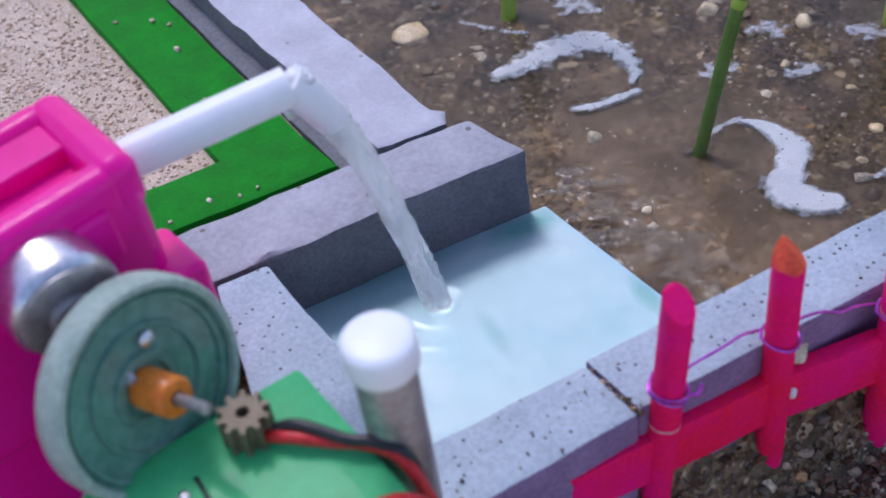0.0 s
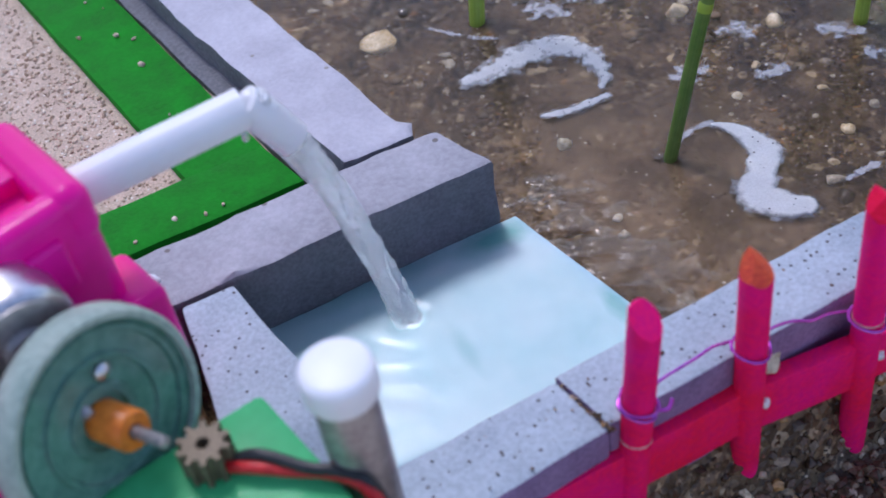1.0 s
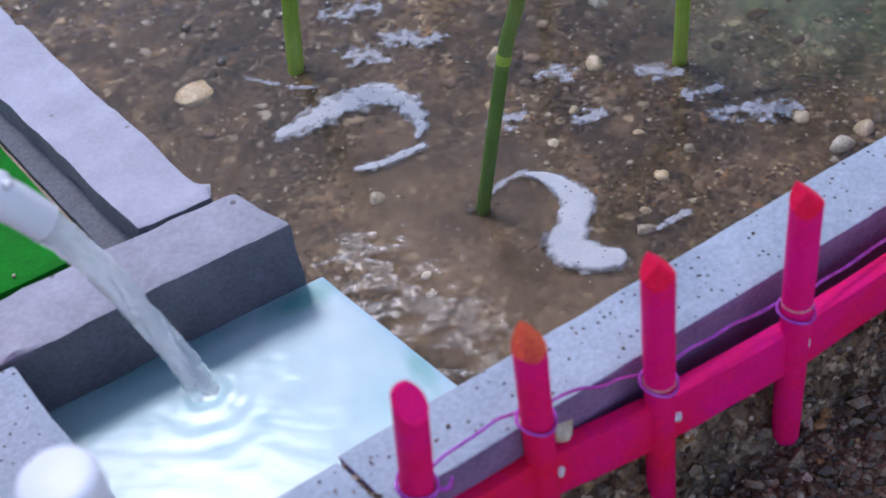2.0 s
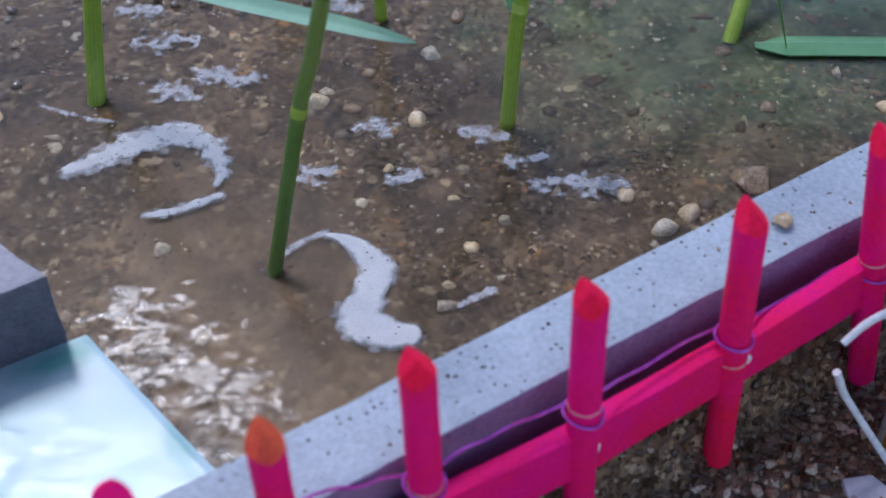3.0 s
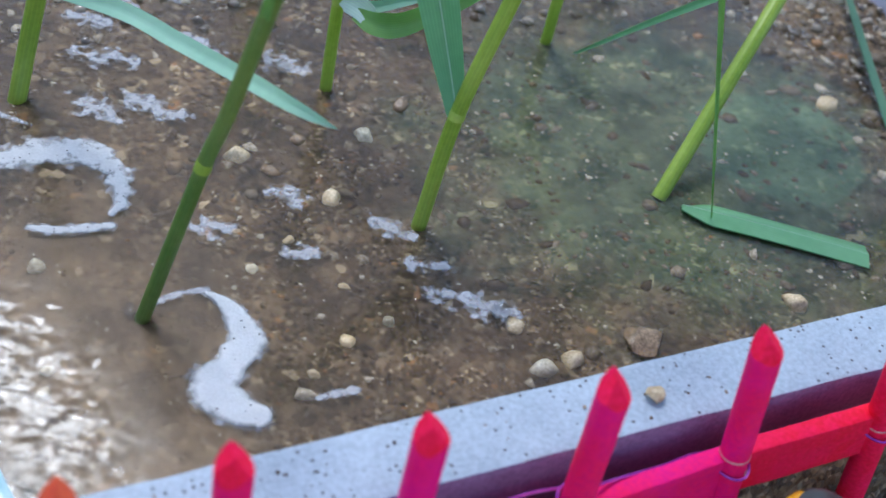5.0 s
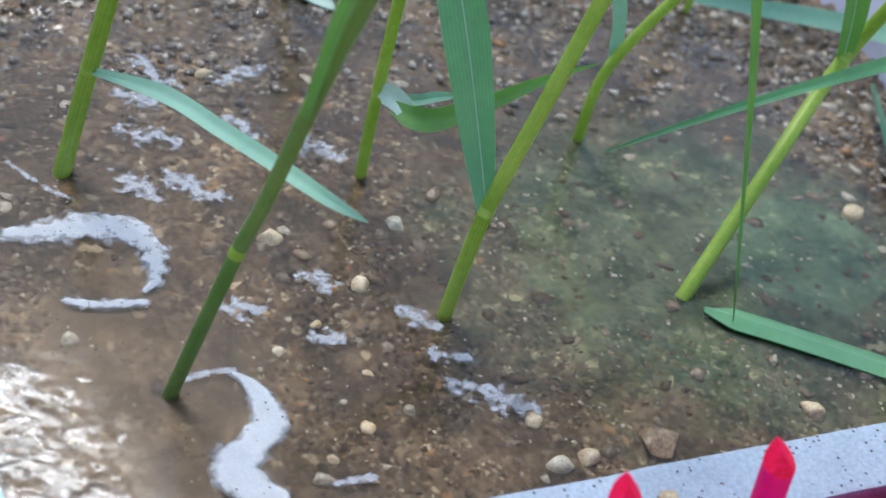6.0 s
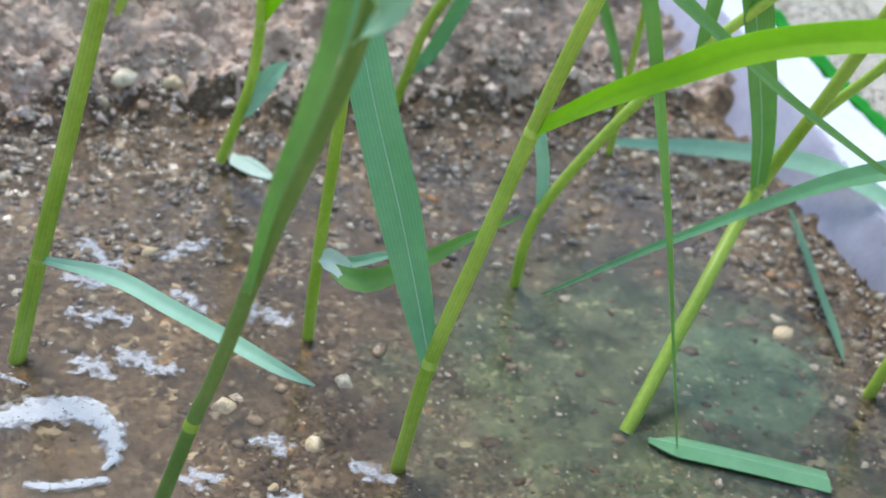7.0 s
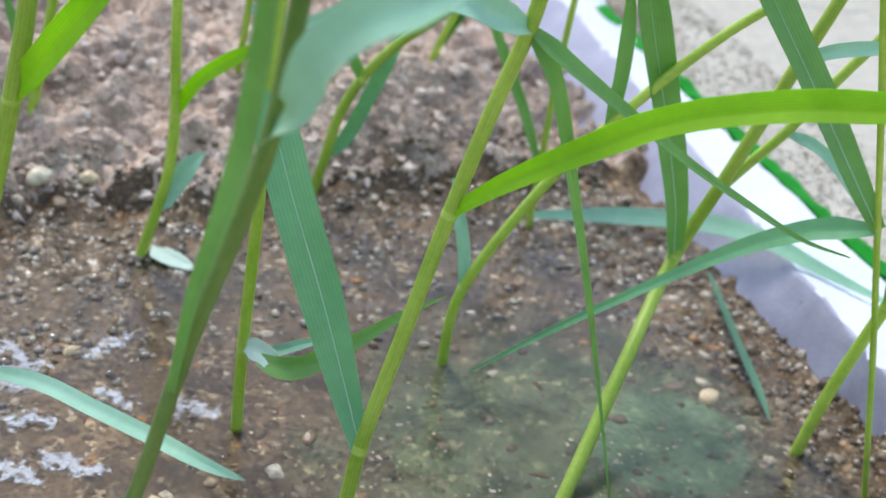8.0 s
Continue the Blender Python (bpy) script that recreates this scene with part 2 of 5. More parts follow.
SAND_WET = grains("wet_pond_sand", BED_TONES, 0.0015, 0.009, 0.0005, 0.5, 0.42, ((0.188, 0.062), (0.052, 0.046), (0.160, 0.218, 0.158), 0.74), ((0.084, 0.036), (0.020, 0.032), (0.215, 0.140, 0.080), 1.0), ((0.211, 0.061), (0.018, 0.016), (0.30, 0.35, 0.275), 0.62))
MUD = grains("damp_mud", [(0.0, (0.44, 0.32, 0.25)), (0.3, (0.56, 0.43, 0.345)), (0.6, (0.63, 0.495, 0.41)), (0.85, (0.70, 0.58, 0.49)), (0.95, (0.50, 0.37, 0.29))], 0.0026, 0.010, 0.0013, 0.9, 0.72)
DARK_SOIL = grains("dark_wet_soil", [(0.0, (0.085, 0.048, 0.027)), (0.35, (0.17, 0.103, 0.058)), (0.7, (0.27, 0.175, 0.10)), (0.92, (0.44, 0.33, 0.22))], 0.0018, 0.008, 0.0007, 0.4, 0.6)
SAND_PALE = material("pale_grey_sand", (0.42, 0.37, 0.29), (0.58, 0.52, 0.42), 0.006, 0.9, 0.0005, 0.0003, specks=(0.66, 0.60, 0.50), speck_size=0.0013, speck_at=0.28, contrast=0.4)
SAND_DRY = material("pale_dry_sand", (0.55, 0.40, 0.29), (0.72, 0.55, 0.42), 0.006, 0.9, 0.0004, 0.00022, specks=(0.80, 0.72, 0.63), speck_size=0.0010, speck_at=0.28, contrast=0.35)


def toned(name, tones, rough, gloss=0.5):
    """Every grain takes one of a few tones."""
    m = bpy.data.materials.new(name)
    m.use_nodes = True
    nt = m.node_tree
    p = nt.nodes["Principled BSDF"]
    g = nt.nodes.new("ShaderNodeNewGeometry")
    r = nt.nodes.new("ShaderNodeValToRGB")
    r.color_ramp.interpolation = "CONSTANT"
    while len(r.color_ramp.elements) < len(tones):
        r.color_ramp.elements.new(0.5)
    for e, (at, c) in zip(r.color_ramp.elements, tones):
        e.position, e.color = at, (*c, 1)
    nt.links.new(g.outputs["Random Per Island"], r.inputs[0])
    fine = noise_out(nt, 0.0006, 3.0)
    nt.links.new(mix(nt, 1.0, r.outputs[0], ramp_mix(nt, fine.outputs[0], (0.6, 0.58, 0.55), (1.2, 1.2, 1.2)), "MULTIPLY"), p.inputs["Base Color"])
    p.inputs["Roughness"].default_value, p.inputs["Specular IOR Level"].default_value = rough, gloss
    nt.links.new(bump(nt, fine.outputs[0], 0.00012), p.inputs["Normal"])
    return m


GRIT = toned("wet_grit", [(0.0, (0.120, 0.084, 0.052)), (0.22, (0.175, 0.126, 0.080)), (0.5, (0.230, 0.170, 0.110)), (0.70, (0.330, 0.255, 0.172)), (0.87, (0.55, 0.46, 0.34)), (0.985, (0.38, 0.20, 0.09))], 0.2, 0.3)
GRIT_SHINY = toned("dripping_wet_stone", [(0.0, (0.14, 0.10, 0.065)), (0.3, (0.22, 0.16, 0.105)), (0.6, (0.32, 0.245, 0.165)), (0.82, (0.52, 0.43, 0.31))], 0.08)
GRIT_SHINY.node_tree.nodes["Principled BSDF"].inputs["Coat Weight"].default_value = 1.0
CLODS = toned("mud_clods", [(0.0, (0.50, 0.38, 0.30)), (0.3, (0.61, 0.47, 0.38)), (0.6, (0.68, 0.54, 0.44)), (0.88, (0.76, 0.64, 0.53))], 0.9)
SOIL_GRAINS = toned("soil_grains", [(0.0, (0.095, 0.054, 0.030)), (0.38, (0.175, 0.105, 0.060)), (0.70, (0.31, 0.205, 0.125)), (0.90, (0.60, 0.47, 0.33)), (0.97, (0.44, 0.23, 0.09))], 0.2)
SAND_GRAINS = toned("sand_grains", [(0.0, (0.48, 0.33, 0.22)), (0.25, (0.62, 0.45, 0.32)), (0.55, (0.71, 0.54, 0.40)), (0.9, (0.84, 0.71, 0.57))], 0.7)
STONE = material("river_pebble", (0.46, 0.35, 0.21), (0.80, 0.70, 0.52), 0.002, 0.32, 0.0004, 0.00006, objectwise=0.25)
STONE_TAN = material("tan_pebble", (0.50, 0.34, 0.17), (0.76, 0.60, 0.38), 0.0024, 0.25, 0.0004, 0.00006, objectwise=0.2)
STONE_BROWN = material("brown_pebble", (0.12, 0.08, 0.048), (0.36, 0.235, 0.13), 0.0018, 0.22, 0.0004, 0.00006, objectwise=0.2)
FOAM = material("white_foam", (0.84, 0.82, 0.76), (0.92, 0.90, 0.85), 0.003, 0.5, 0.0004, 0.00025, specks=(0.16, 0.14, 0.12), speck_size=0.0009, speck_at=0.25, speck_few=0.72, sss=0.2, contrast=0.16)
FOAM_DIRTY = material("speckled_foam", (0.78, 0.77, 0.74), (0.88, 0.87, 0.84), 0.003, 0.5, 0.0004, 0.00025, specks=(0.13, 0.115, 0.10), speck_size=0.0008, speck_at=0.24, speck_few=0.74, sss=0.2, contrast=0.16)
FOAM_THIN = material("thin_froth_film", (0.66, 0.66, 0.68), (0.80, 0.80, 0.81), 0.002, 0.4, 0.0005, 0.00006)


def froth_cover(mat, size, ragged, full, most):
    """Froth lets the water show where it is thin: by the raft's thickness, broken up by noise."""
    nt = mat.node_tree
    thick, add, cover = nt.nodes.new("ShaderNodeAttribute"), nt.nodes.new("ShaderNodeMath"), nt.nodes.new("ShaderNodeMapRange")
    thick.attribute_name = "thick"
    add.operation, add.inputs[1].default_value = "MULTIPLY_ADD", ragged
    cover.interpolation_type = "SMOOTHSTEP"
    cover.inputs[1].default_value, cover.inputs[2].default_value, cover.inputs[3].default_value, cover.inputs[4].default_value = 0.5 * ragged, 0.5 * ragged + full, 0.0, most
    nt.links.new(noise_out(nt, size, 3.0).outputs[0], add.inputs[0])
    nt.links.new(thick.outputs["Fac"], add.inputs[2])
    nt.links.new(add.outputs[0], cover.inputs[0])
    nt.links.new(cover.outputs[0], nt.nodes["Principled BSDF"].inputs["Alpha"])


froth_cover(FOAM, 0.0018, 0.5, 0.42, 0.94)
froth_cover(FOAM_DIRTY, 0.0028, 2.2, 0.60, 0.66)
froth_cover(FOAM_THIN, 0.0022, 3.2, 0.90, 0.34)
GRAINS_PALE = toned("pale_sand_grains", [(0.0, (0.34, 0.28, 0.20)), (0.3, (0.46, 0.40, 0.31)), (0.6, (0.56, 0.50, 0.40)), (0.9, (0.70, 0.65, 0.55))], 0.7)
GREEN_PAINT = material("bright_green_paint", (0.0, 0.175, 0.008), (0.002, 0.26, 0.016), 0.006, 0.75, 0.0008, 0.00012, contrast=0.15, ior=1.25)
POOL_PAINT = material("pale_blue_board", (0.40, 0.64, 0.70), (0.58, 0.73, 0.78), 0.024, 0.5, 0.004, 0.00004, coat=0.05, contrast=0.05)


def tint_patch(mat, at, radii, tint, much):
    """A soft-edged oval of tint mixed into a material's colour, in metres."""
    nt = mat.node_tree
    base = nt.nodes["Principled BSDF"].inputs["Base Color"]
    was = base.links[0].from_socket
    co, mp, ln, mr = [nt.nodes.new("ShaderNode" + k) for k in ("TexCoord", "Mapping", "VectorMath", "MapRange")]
    mp.vector_type, ln.operation = "TEXTURE", "DISTANCE"
    mp.inputs["Location"].default_value, mp.inputs["Scale"].default_value = (*at, 0), (*radii, 1)
    flat, wob = nt.nodes.new("ShaderNodeVectorMath"), nt.nodes.new("ShaderNodeVectorMath")
    flat.operation, wob.operation = "MULTIPLY", "MULTIPLY_ADD"
    flat.inputs[1].default_value, wob.inputs[1].default_value = (1, 1, 0), (0.9, 0.9, 0)
    ln.inputs[1].default_value = (0.45, 0.45, 0)
    nt.links.new(co.outputs["Object"], mp.inputs["Vector"])
    nt.links.new(mp.outputs[0], flat.inputs[0])
    nt.links.new(noise_out(nt, 0.005, 3.0).outputs["Color"], wob.inputs[0])
    nt.links.new(flat.outputs[0], wob.inputs[2])
    nt.links.new(wob.outputs[0], ln.inputs[0])
    nt.links.new(ln.outputs["Value"], mr.inputs[0])
    mr.inputs[1].default_value, mr.inputs[2].default_value, mr.inputs[3].default_value, mr.inputs[4].default_value = 1.15, 0.35, 0.0, much
    nt.links.new(mix(nt, mr.outputs[0], was, tint), base)


# block's shade and the deeper water, painted teal into the back corner
tint_patch(POOL_PAINT, (0.0535, 0.0385), (0.0065, 0.0032), (0.08, 0.40, 0.36), 0.8)
# narrow teal tint at the right-hand edge
tint_patch(POOL_PAINT, (0.0628, 0.0170), (0.0018, 0.0050), (0.14, 0.46, 0.44), 0.7)
# more of the block's shade, painted along the back edge
tint_patch(POOL_PAINT, (0.034, 0.0402), (0.016, 0.0030), (0.16, 0.42, 0.44), 0.6)
# dark streak beside the jet's landing, reflection and shade painted into the floor
tint_patch(POOL_PAINT, (0.0400, 0.0215), (0.0016, 0.0060), (0.26, 0.52, 0.56), 0.6)
PINK_WOOD = material("pink_painted_wood", (0.97, 0.008, 0.27), (0.97, 0.012, 0.055), 0.020, 0.6, 0.0007, 0.00014, ior=1.2, contrast=0.28)
RED_WOOD = material("red_painted_wood", (0.93, 0.008, 0.030), (0.94, 0.014, 0.11), 0.012, 0.6, 0.0007, 0.00014, ior=1.2, contrast=0.28)
ORANGE_CUT = material("orange_red_cut_wood", (0.60, 0.02, 0.02), (0.78, 0.12, 0.03), 0.003, 0.5, 0.0005, 0.0001)
PALE_SCRATCH = material("scraped_pale_wood", (0.70, 0.28, 0.30), (0.80, 0.45, 0.42), 0.001, 0.6, 0.0004, 0.00005)
PINK_PLASTIC = material("glossy_pink_plastic", (0.92, 0.004, 0.27), (0.95, 0.008, 0.33), 0.012, 0.34, 0.002, 0.00002, coat=0.22, ior=1.25, contrast=0.08)
WIRE_PURPLE = material("purple_lacquered_wire", (0.42, 0.04, 0.46), (0.60, 0.14, 0.62), 0.003, 0.2, 0.001, 0.00001, metal=0.6)
GREEN_PLASTIC = material("green_plastic", (0.025, 0.40, 0.13), (0.04, 0.48, 0.18), 0.01, 0.5, 0.002, 0.00003, coat=0.05, ior=1.35, contrast=0.1)
STEEL = material("brushed_steel", (0.55, 0.55, 0.57), (0.72, 0.72, 0.75), 0.004, 0.3, 0.0006, 0.00002, metal=1.0)
DULL_METAL = material("dull_grey_metal", (0.32, 0.30, 0.30), (0.46, 0.44, 0.44), 0.004, 0.42, 0.0008, 0.00004, metal=0.7)
WHITE_PLASTIC = material("white_plastic", (0.80, 0.80, 0.83), (0.88, 0.88, 0.90), 0.02, 0.35, 0.006, 0.00001, sss=0.3, contrast=0.05)
GLUE = material("milky_glue", (0.70, 0.70, 0.72), (0.82, 0.82, 0.84), 0.002, 0.2, 0.0008, 0.00006, sss=0.4)
TYRE = material("pale_green_rubber", (0.28, 0.38, 0.32), (0.38, 0.47, 0.40), 0.004, 0.5, 0.001, 0.00004)
WHEEL_DISC = material("sea_green_plastic_disc", (0.15, 0.36, 0.29), (0.21, 0.44, 0.36), 0.006, 0.18, 0.0015, 0.00003, coat=0.5)
WHEEL_DISC.node_tree.nodes["Principled BSDF"].inputs["Transmission Weight"].default_value = 0.4
ORANGE = material("orange_plastic", (0.72, 0.16, 0.015), (0.85, 0.24, 0.03), 0.004, 0.35, 0.001, 0.00002)
BRASS = material("dull_brown_gear", (0.13, 0.095, 0.06), (0.22, 0.17, 0.11), 0.002, 0.5, 0.0005, 0.00003, metal=0.2)
RED_WIRE = material("red_cable_sheath", (0.55, 0.01, 0.012), (0.68, 0.03, 0.03), 0.004, 0.35, 0.001, 0.00001)
BLACK = material("black_rubber", (0.012, 0.012, 0.013), (0.03, 0.03, 0.032), 0.004, 0.35, 0.001, 0.00003)
YELLOW = material("crinkled_yellow_tape", (0.62, 0.30, 0.008), (0.78, 0.42, 0.02), 0.004, 0.4, 0.0022, 0.0005)
LEAD = material("pale_plastic_lead", (0.68, 0.74, 0.78), (0.80, 0.84, 0.86), 0.003, 0.4, 0.001, 0.00001)
LEAD_GREY = material("grey_fibre", (0.10, 0.10, 0.11), (0.18, 0.18, 0.19), 0.004, 0.5)
STEM = material("rice_stem_green", (0.27, 0.42, 0.035), (0.43, 0.57, 0.08), 0.016, 0.38, 0.0010, 0.00003, objectwise=0.15, through=0.12, contrast=0.1, veins=13)
STEM_DARK = material("dark_rice_stem", (0.105, 0.20, 0.03), (0.18, 0.27, 0.06), 0.016, 0.4, 0.0010, 0.00003, through=0.12, contrast=0.1, veins=13)
NODE = material("pale_stem_node", (0.30, 0.44, 0.05), (0.43, 0.56, 0.10), 0.003, 0.45, 0.0006, 0.00003, contrast=0.1)
LEAF_BRIGHT = material("bright_green_leaf", (0.30, 0.52, 0.012), (0.40, 0.62, 0.03), 0.020, 0.42, 0.0015, 0.00003, through=0.6, contrast=0.06, veins=11)
LEAF_MID = material("green_leaf", (0.18, 0.38, 0.09), (0.26, 0.47, 0.15), 0.020, 0.40, 0.0015, 0.00003, through=0.38, contrast=0.06, veins=11)
LEAF_BLUE = material("blue_green_leaf", (0.33, 0.58, 0.42), (0.44, 0.69, 0.54), 0.020, 0.38, 0.0015, 0.00003, through=0.25, contrast=0.06, veins=11)
MIDRIB = material("pale_leaf_midrib", (0.36, 0.60, 0.38), (0.44, 0.66, 0.46), 0.004, 0.45, 0.0008, 0.00002, through=0.25, contrast=0.05)
WATER = clear("pond_water", (0.93, 0.95, 0.93), 1.33, 0.18, 0.00010, 0.007)
RIFFLE = clear("ruffled_water", (0.95, 0.96, 0.97), 1.33, 0.22, 0.00006, 0.0016)
POURED = clear("pouring_water", (0.97, 0.99, 1.0), 1.25, 0.02, 0.0003, 0.0026)
POURED.node_tree.nodes["Principled BSDF"].inputs["Transmission Weight"].default_value = 0.84
DROP = clear("water_drop", (0.96, 0.98, 1.0), 1.33, 0.01)
LEAF_DARK = material("dark_wet_leaf", (0.07, 0.18, 0.10), (0.11, 0.25, 0.14), 0.02, 0.35, 0.0015, 0.00003, through=0.2, contrast=0.06, veins=8)
LEAF_SEA = material("sea_green_leaf", (0.165, 0.43, 0.195), (0.25, 0.53, 0.275), 0.020, 0.38, 0.0015, 0.00003, through=0.3, contrast=0.06, veins=12)
LEAF_PALE = material("pale_bleached_leaf", (0.52, 0.66, 0.56), (0.64, 0.75, 0.66), 0.02, 0.4, 0.0015, 0.00003, through=0.2, contrast=0.06, veins=8)
LEAVES = {"pale": LEAF_PALE, "sea": LEAF_SEA, "dark": LEAF_DARK, "bright": LEAF_BRIGHT, "mid": LEAF_MID, "blue": LEAF_BLUE}

# ---- mesh tools (all lengths in millimetres) ----


def link_bm(name, bm, mat, parent=None, smooth=True, label="", sheet=False):
    me = bpy.data.meshes.new(name)
    bmesh.ops.scale(bm, vec=(MM, MM, MM), verts=bm.verts)
    bmesh.ops.recalc_face_normals(bm, faces=bm.faces)
    if sheet and sum(f.normal.z for f in bm.faces) < 0:
        bmesh.ops.reverse_faces(bm, faces=bm.faces)
    for f in bm.faces:
        f.smooth = smooth
    for e in bm.edges:
        if len(e.link_faces) == 2 and e.calc_face_angle() > 0.75:
            e.smooth = False
    bm.to_mesh(me)
    bm.free()
    for one in mat if isinstance(mat, (list, tuple)) else [mat]:
        me.materials.append(one)
    ob = new(name, me)
    if parent:
        ob.parent = parent
        ob.matrix_parent_inverse = parent.matrix_world.inverted()
    if label:
        tagged(ob, label)
    return ob


def part(name, bm, mat, parent, label="", smooth=True):
    return link_bm(name, bm, mat, parent, smooth, label)


def root(name, at, label, category, group=""):
    ob = new(name)
    ob.empty_display_size = 0.004
    ob.matrix_world = Matrix.Translation(Vector(at) * MM)
    return tagged(ob, label, category, group)


def spline(points, steps=6):
    pts = [Vector(p) for p in points]
    ext = [pts[0] * 2 - pts[1]] + pts + [pts[-1] * 2 - pts[-2]]
    out = []
    for i in range(1, len(ext) - 2):
        a, b, c, d = ext[i - 1:i + 3]
        for k in range(steps):
            t = k / steps
            out.append(0.5 * ((2 * b) + (c - a) * t + (2 * a - 5 * b + 4 * c - d) * t * t + (3 * b - a - 3 * c + d) * t ** 3))
    return out + [pts[-1]]


def frames_along(line):
    tang = [(line[min(i + 1, len(line) - 1)] - line[max(i - 1, 0)]).normalized() for i in range(len(line))]
    up = Vector((0, 0, 1)) if abs(tang[0].z) < 0.9 else Vector((1, 0, 0))
    side = tang[0].cross(up).normalized()
    out = []
    for t in tang:
        side = (side - t * side.dot(t)).normalized()
        out.append((t, side, side.cross(t).normalized()))
    return out


def tube(points, radii, sides=12, steps=6, wobble=0.0, seed=0, bm=None):
    bm = bm or bmesh.new()
    uv = bm.loops.layers.uv.verify()
    line = spline(points, steps) if steps > 1 else [Vector(p) for p in points]
    rng = random.Random(seed)
    n = len(line)
    rings = []
    for i, (p, (t, s, u)) in enumerate(zip(line, frames_along(line))):
        q = i / (n - 1) * (len(radii) - 1)
        k = min(int(q), len(radii) - 2)
        r = radii[k] + (radii[k + 1] - radii[k]) * (q - k)
        rings.append([bm.verts.new(p + (s * math.cos(a) + u * math.sin(a)) * r * (1 + wobble * rng.uniform(-1, 1)))
                      for a in (2 * math.pi * j / sides for j in range(sides))])
    for i, (a, b) in enumerate(zip(rings, rings[1:])):
        for j in range(sides):
            f = bm.faces.new((a[j], a[(j + 1) % sides], b[(j + 1) % sides], b[j]))
            for loop, at in zip(f.loops, ((j, i), (j + 1, i), (j + 1, i + 1), (j, i + 1))):
                loop[uv].uv = (at[0] / sides, at[1] / n)
    bm.faces.new(rings[0][::-1])
    bm.faces.new(rings[-1])
    return bm


def lathe(profile, sides=32, axis=None):
    """Turns (radius, height) pairs round z; axis: a matrix in millimetres that places it."""
    bm = bmesh.new()
    rings = [[bm.verts.new((r * math.cos(2 * math.pi * j / sides), r * math.sin(2 * math.pi * j / sides), z)) for j in range(sides)] for r, z in profile]
    for a, b in zip(rings, rings[1:]):
        for j in range(sides):
            bm.faces.new((a[j], a[(j + 1) % sides], b[(j + 1) % sides], b[j]))
    bm.faces.new(rings[0][::-1])
    bm.faces.new(rings[-1])
    if axis:
        bmesh.ops.transform(bm, matrix=axis, verts=bm.verts)
    return bm


def aim(at, way):
    """A matrix whose z runs along way, with its origin at a place."""
    return Matrix.Translation(at) @ Vector(way).to_track_quat("Z", "Y").to_matrix().to_4x4()


def block(corners, z0, z1, bevel=0.6, rough=0.25, cells=3.0, seed=1):
    """A cast block over a four-cornered plan, with worn edges and an uneven skin."""
    bm = bmesh.new()
    a, b, c, d = [Vector((*p, 0)) for p in corners]
    nu, nv = max(2, int((b - a).length / cells)), max(2, int((d - a).length / cells))
    nw = max(2, int((z1 - z0) / cells))
    grid = {}

    def vert(i, j, k):
        if (i, j, k) not in grid:
            u, v, w = i / nu, j / nv, k / nw
            p = a.lerp(b, u).lerp(d.lerp(c, u), v)
            p.z = z0 + (z1 - z0) * w
            grid[i, j, k] = bm.verts.new(p)
        return grid[i, j, k]

    for i in range(nu):
        for j in range(nv):
            for k in (0, nw):
                bm.faces.new([vert(i, j, k), vert(i + 1, j, k), vert(i + 1, j + 1, k), vert(i, j + 1, k)])
    for k in range(nw):
        for i in range(nu):
            for j in (0, nv):
                bm.faces.new([vert(i, j, k), vert(i + 1, j, k), vert(i + 1, j, k + 1), vert(i, j, k + 1)])
        for j in range(nv):
            for i in (0, nu):
                bm.faces.new([vert(i, j, k), vert(i, j + 1, k), vert(i, j + 1, k + 1), vert(i, j, k + 1)])
    bmesh.ops.recalc_face_normals(bm, faces=bm.faces)
    sharp = [e for e in bm.edges if len(e.link_faces) == 2 and e.calc_face_angle() > 0.8]
    for v in bm.verts:
        v.co += noise.noise_vector(v.co * 0.13 + Vector((seed * 7.1, 0, 0))) * rough
        v.co += noise.noise_vector(v.co * 0.6 + Vector((seed * 3.3, 5, 0))) * rough * 0.35
    bmesh.ops.bevel(bm, geom=sharp, offset=bevel, segments=2, affect="EDGES", profile=0.6)
    return bm


def rounded_box(size, bevel, at=None, segments=3):
    """A ball cut into eighths that are pushed apart to the corners of a box."""
    bm = bmesh.new()
    bmesh.ops.create_cube(bm, size=2)
    bmesh.ops.subdivide_edges(bm, edges=bm.edges[:], cuts=segments * 2, use_grid_fill=True)
    half = [max(0.0, x / 2 - bevel) for x in size]
    for v in bm.verts:
        n = v.co.normalized() * bevel
        v.co = Vector([n[k] + math.copysign(half[k], v.co[k]) for k in range(3)])
    if at:
        bmesh.ops.transform(bm, matrix=at, verts=bm.verts)
    return bm


def pebble(r, seed, flat=0.7, at=(0, 0, 0)):
    bm = bmesh.new()
    bmesh.ops.create_icosphere(bm, subdivisions=3, radius=r)
    rng = random.Random(seed)
    for _ in range(9):
        d = Vector((rng.gauss(0, 1), rng.gauss(0, 1), rng.gauss(0, 1))).normalized()
        far = r * rng.uniform(0.55, 0.9)
        for v in bm.verts:
            over = v.co.dot(d) - far
            if over > 0:
                v.co -= d * over * 0.92
    k = Vector((rng.uniform(0.8, 1.3), rng.uniform(0.75, 1.1), flat * rng.uniform(0.8, 1.1)))
    turn = Matrix.Rotation(rng.uniform(0, 6.3), 3, "Z")
    for v in bm.verts:
        v.co *= 1 + 0.28 * noise.noise(v.co / r * 0.9 + Vector((seed * 2.7, 0, 0))) + 0.08 * noise.noise(v.co / r * 3 + Vector((seed, 9, 0)))
        v.co = turn @ Vector((v.co.x * k.x, v.co.y * k.y, v.co.z * k.z)) + Vector(at)
    return bm


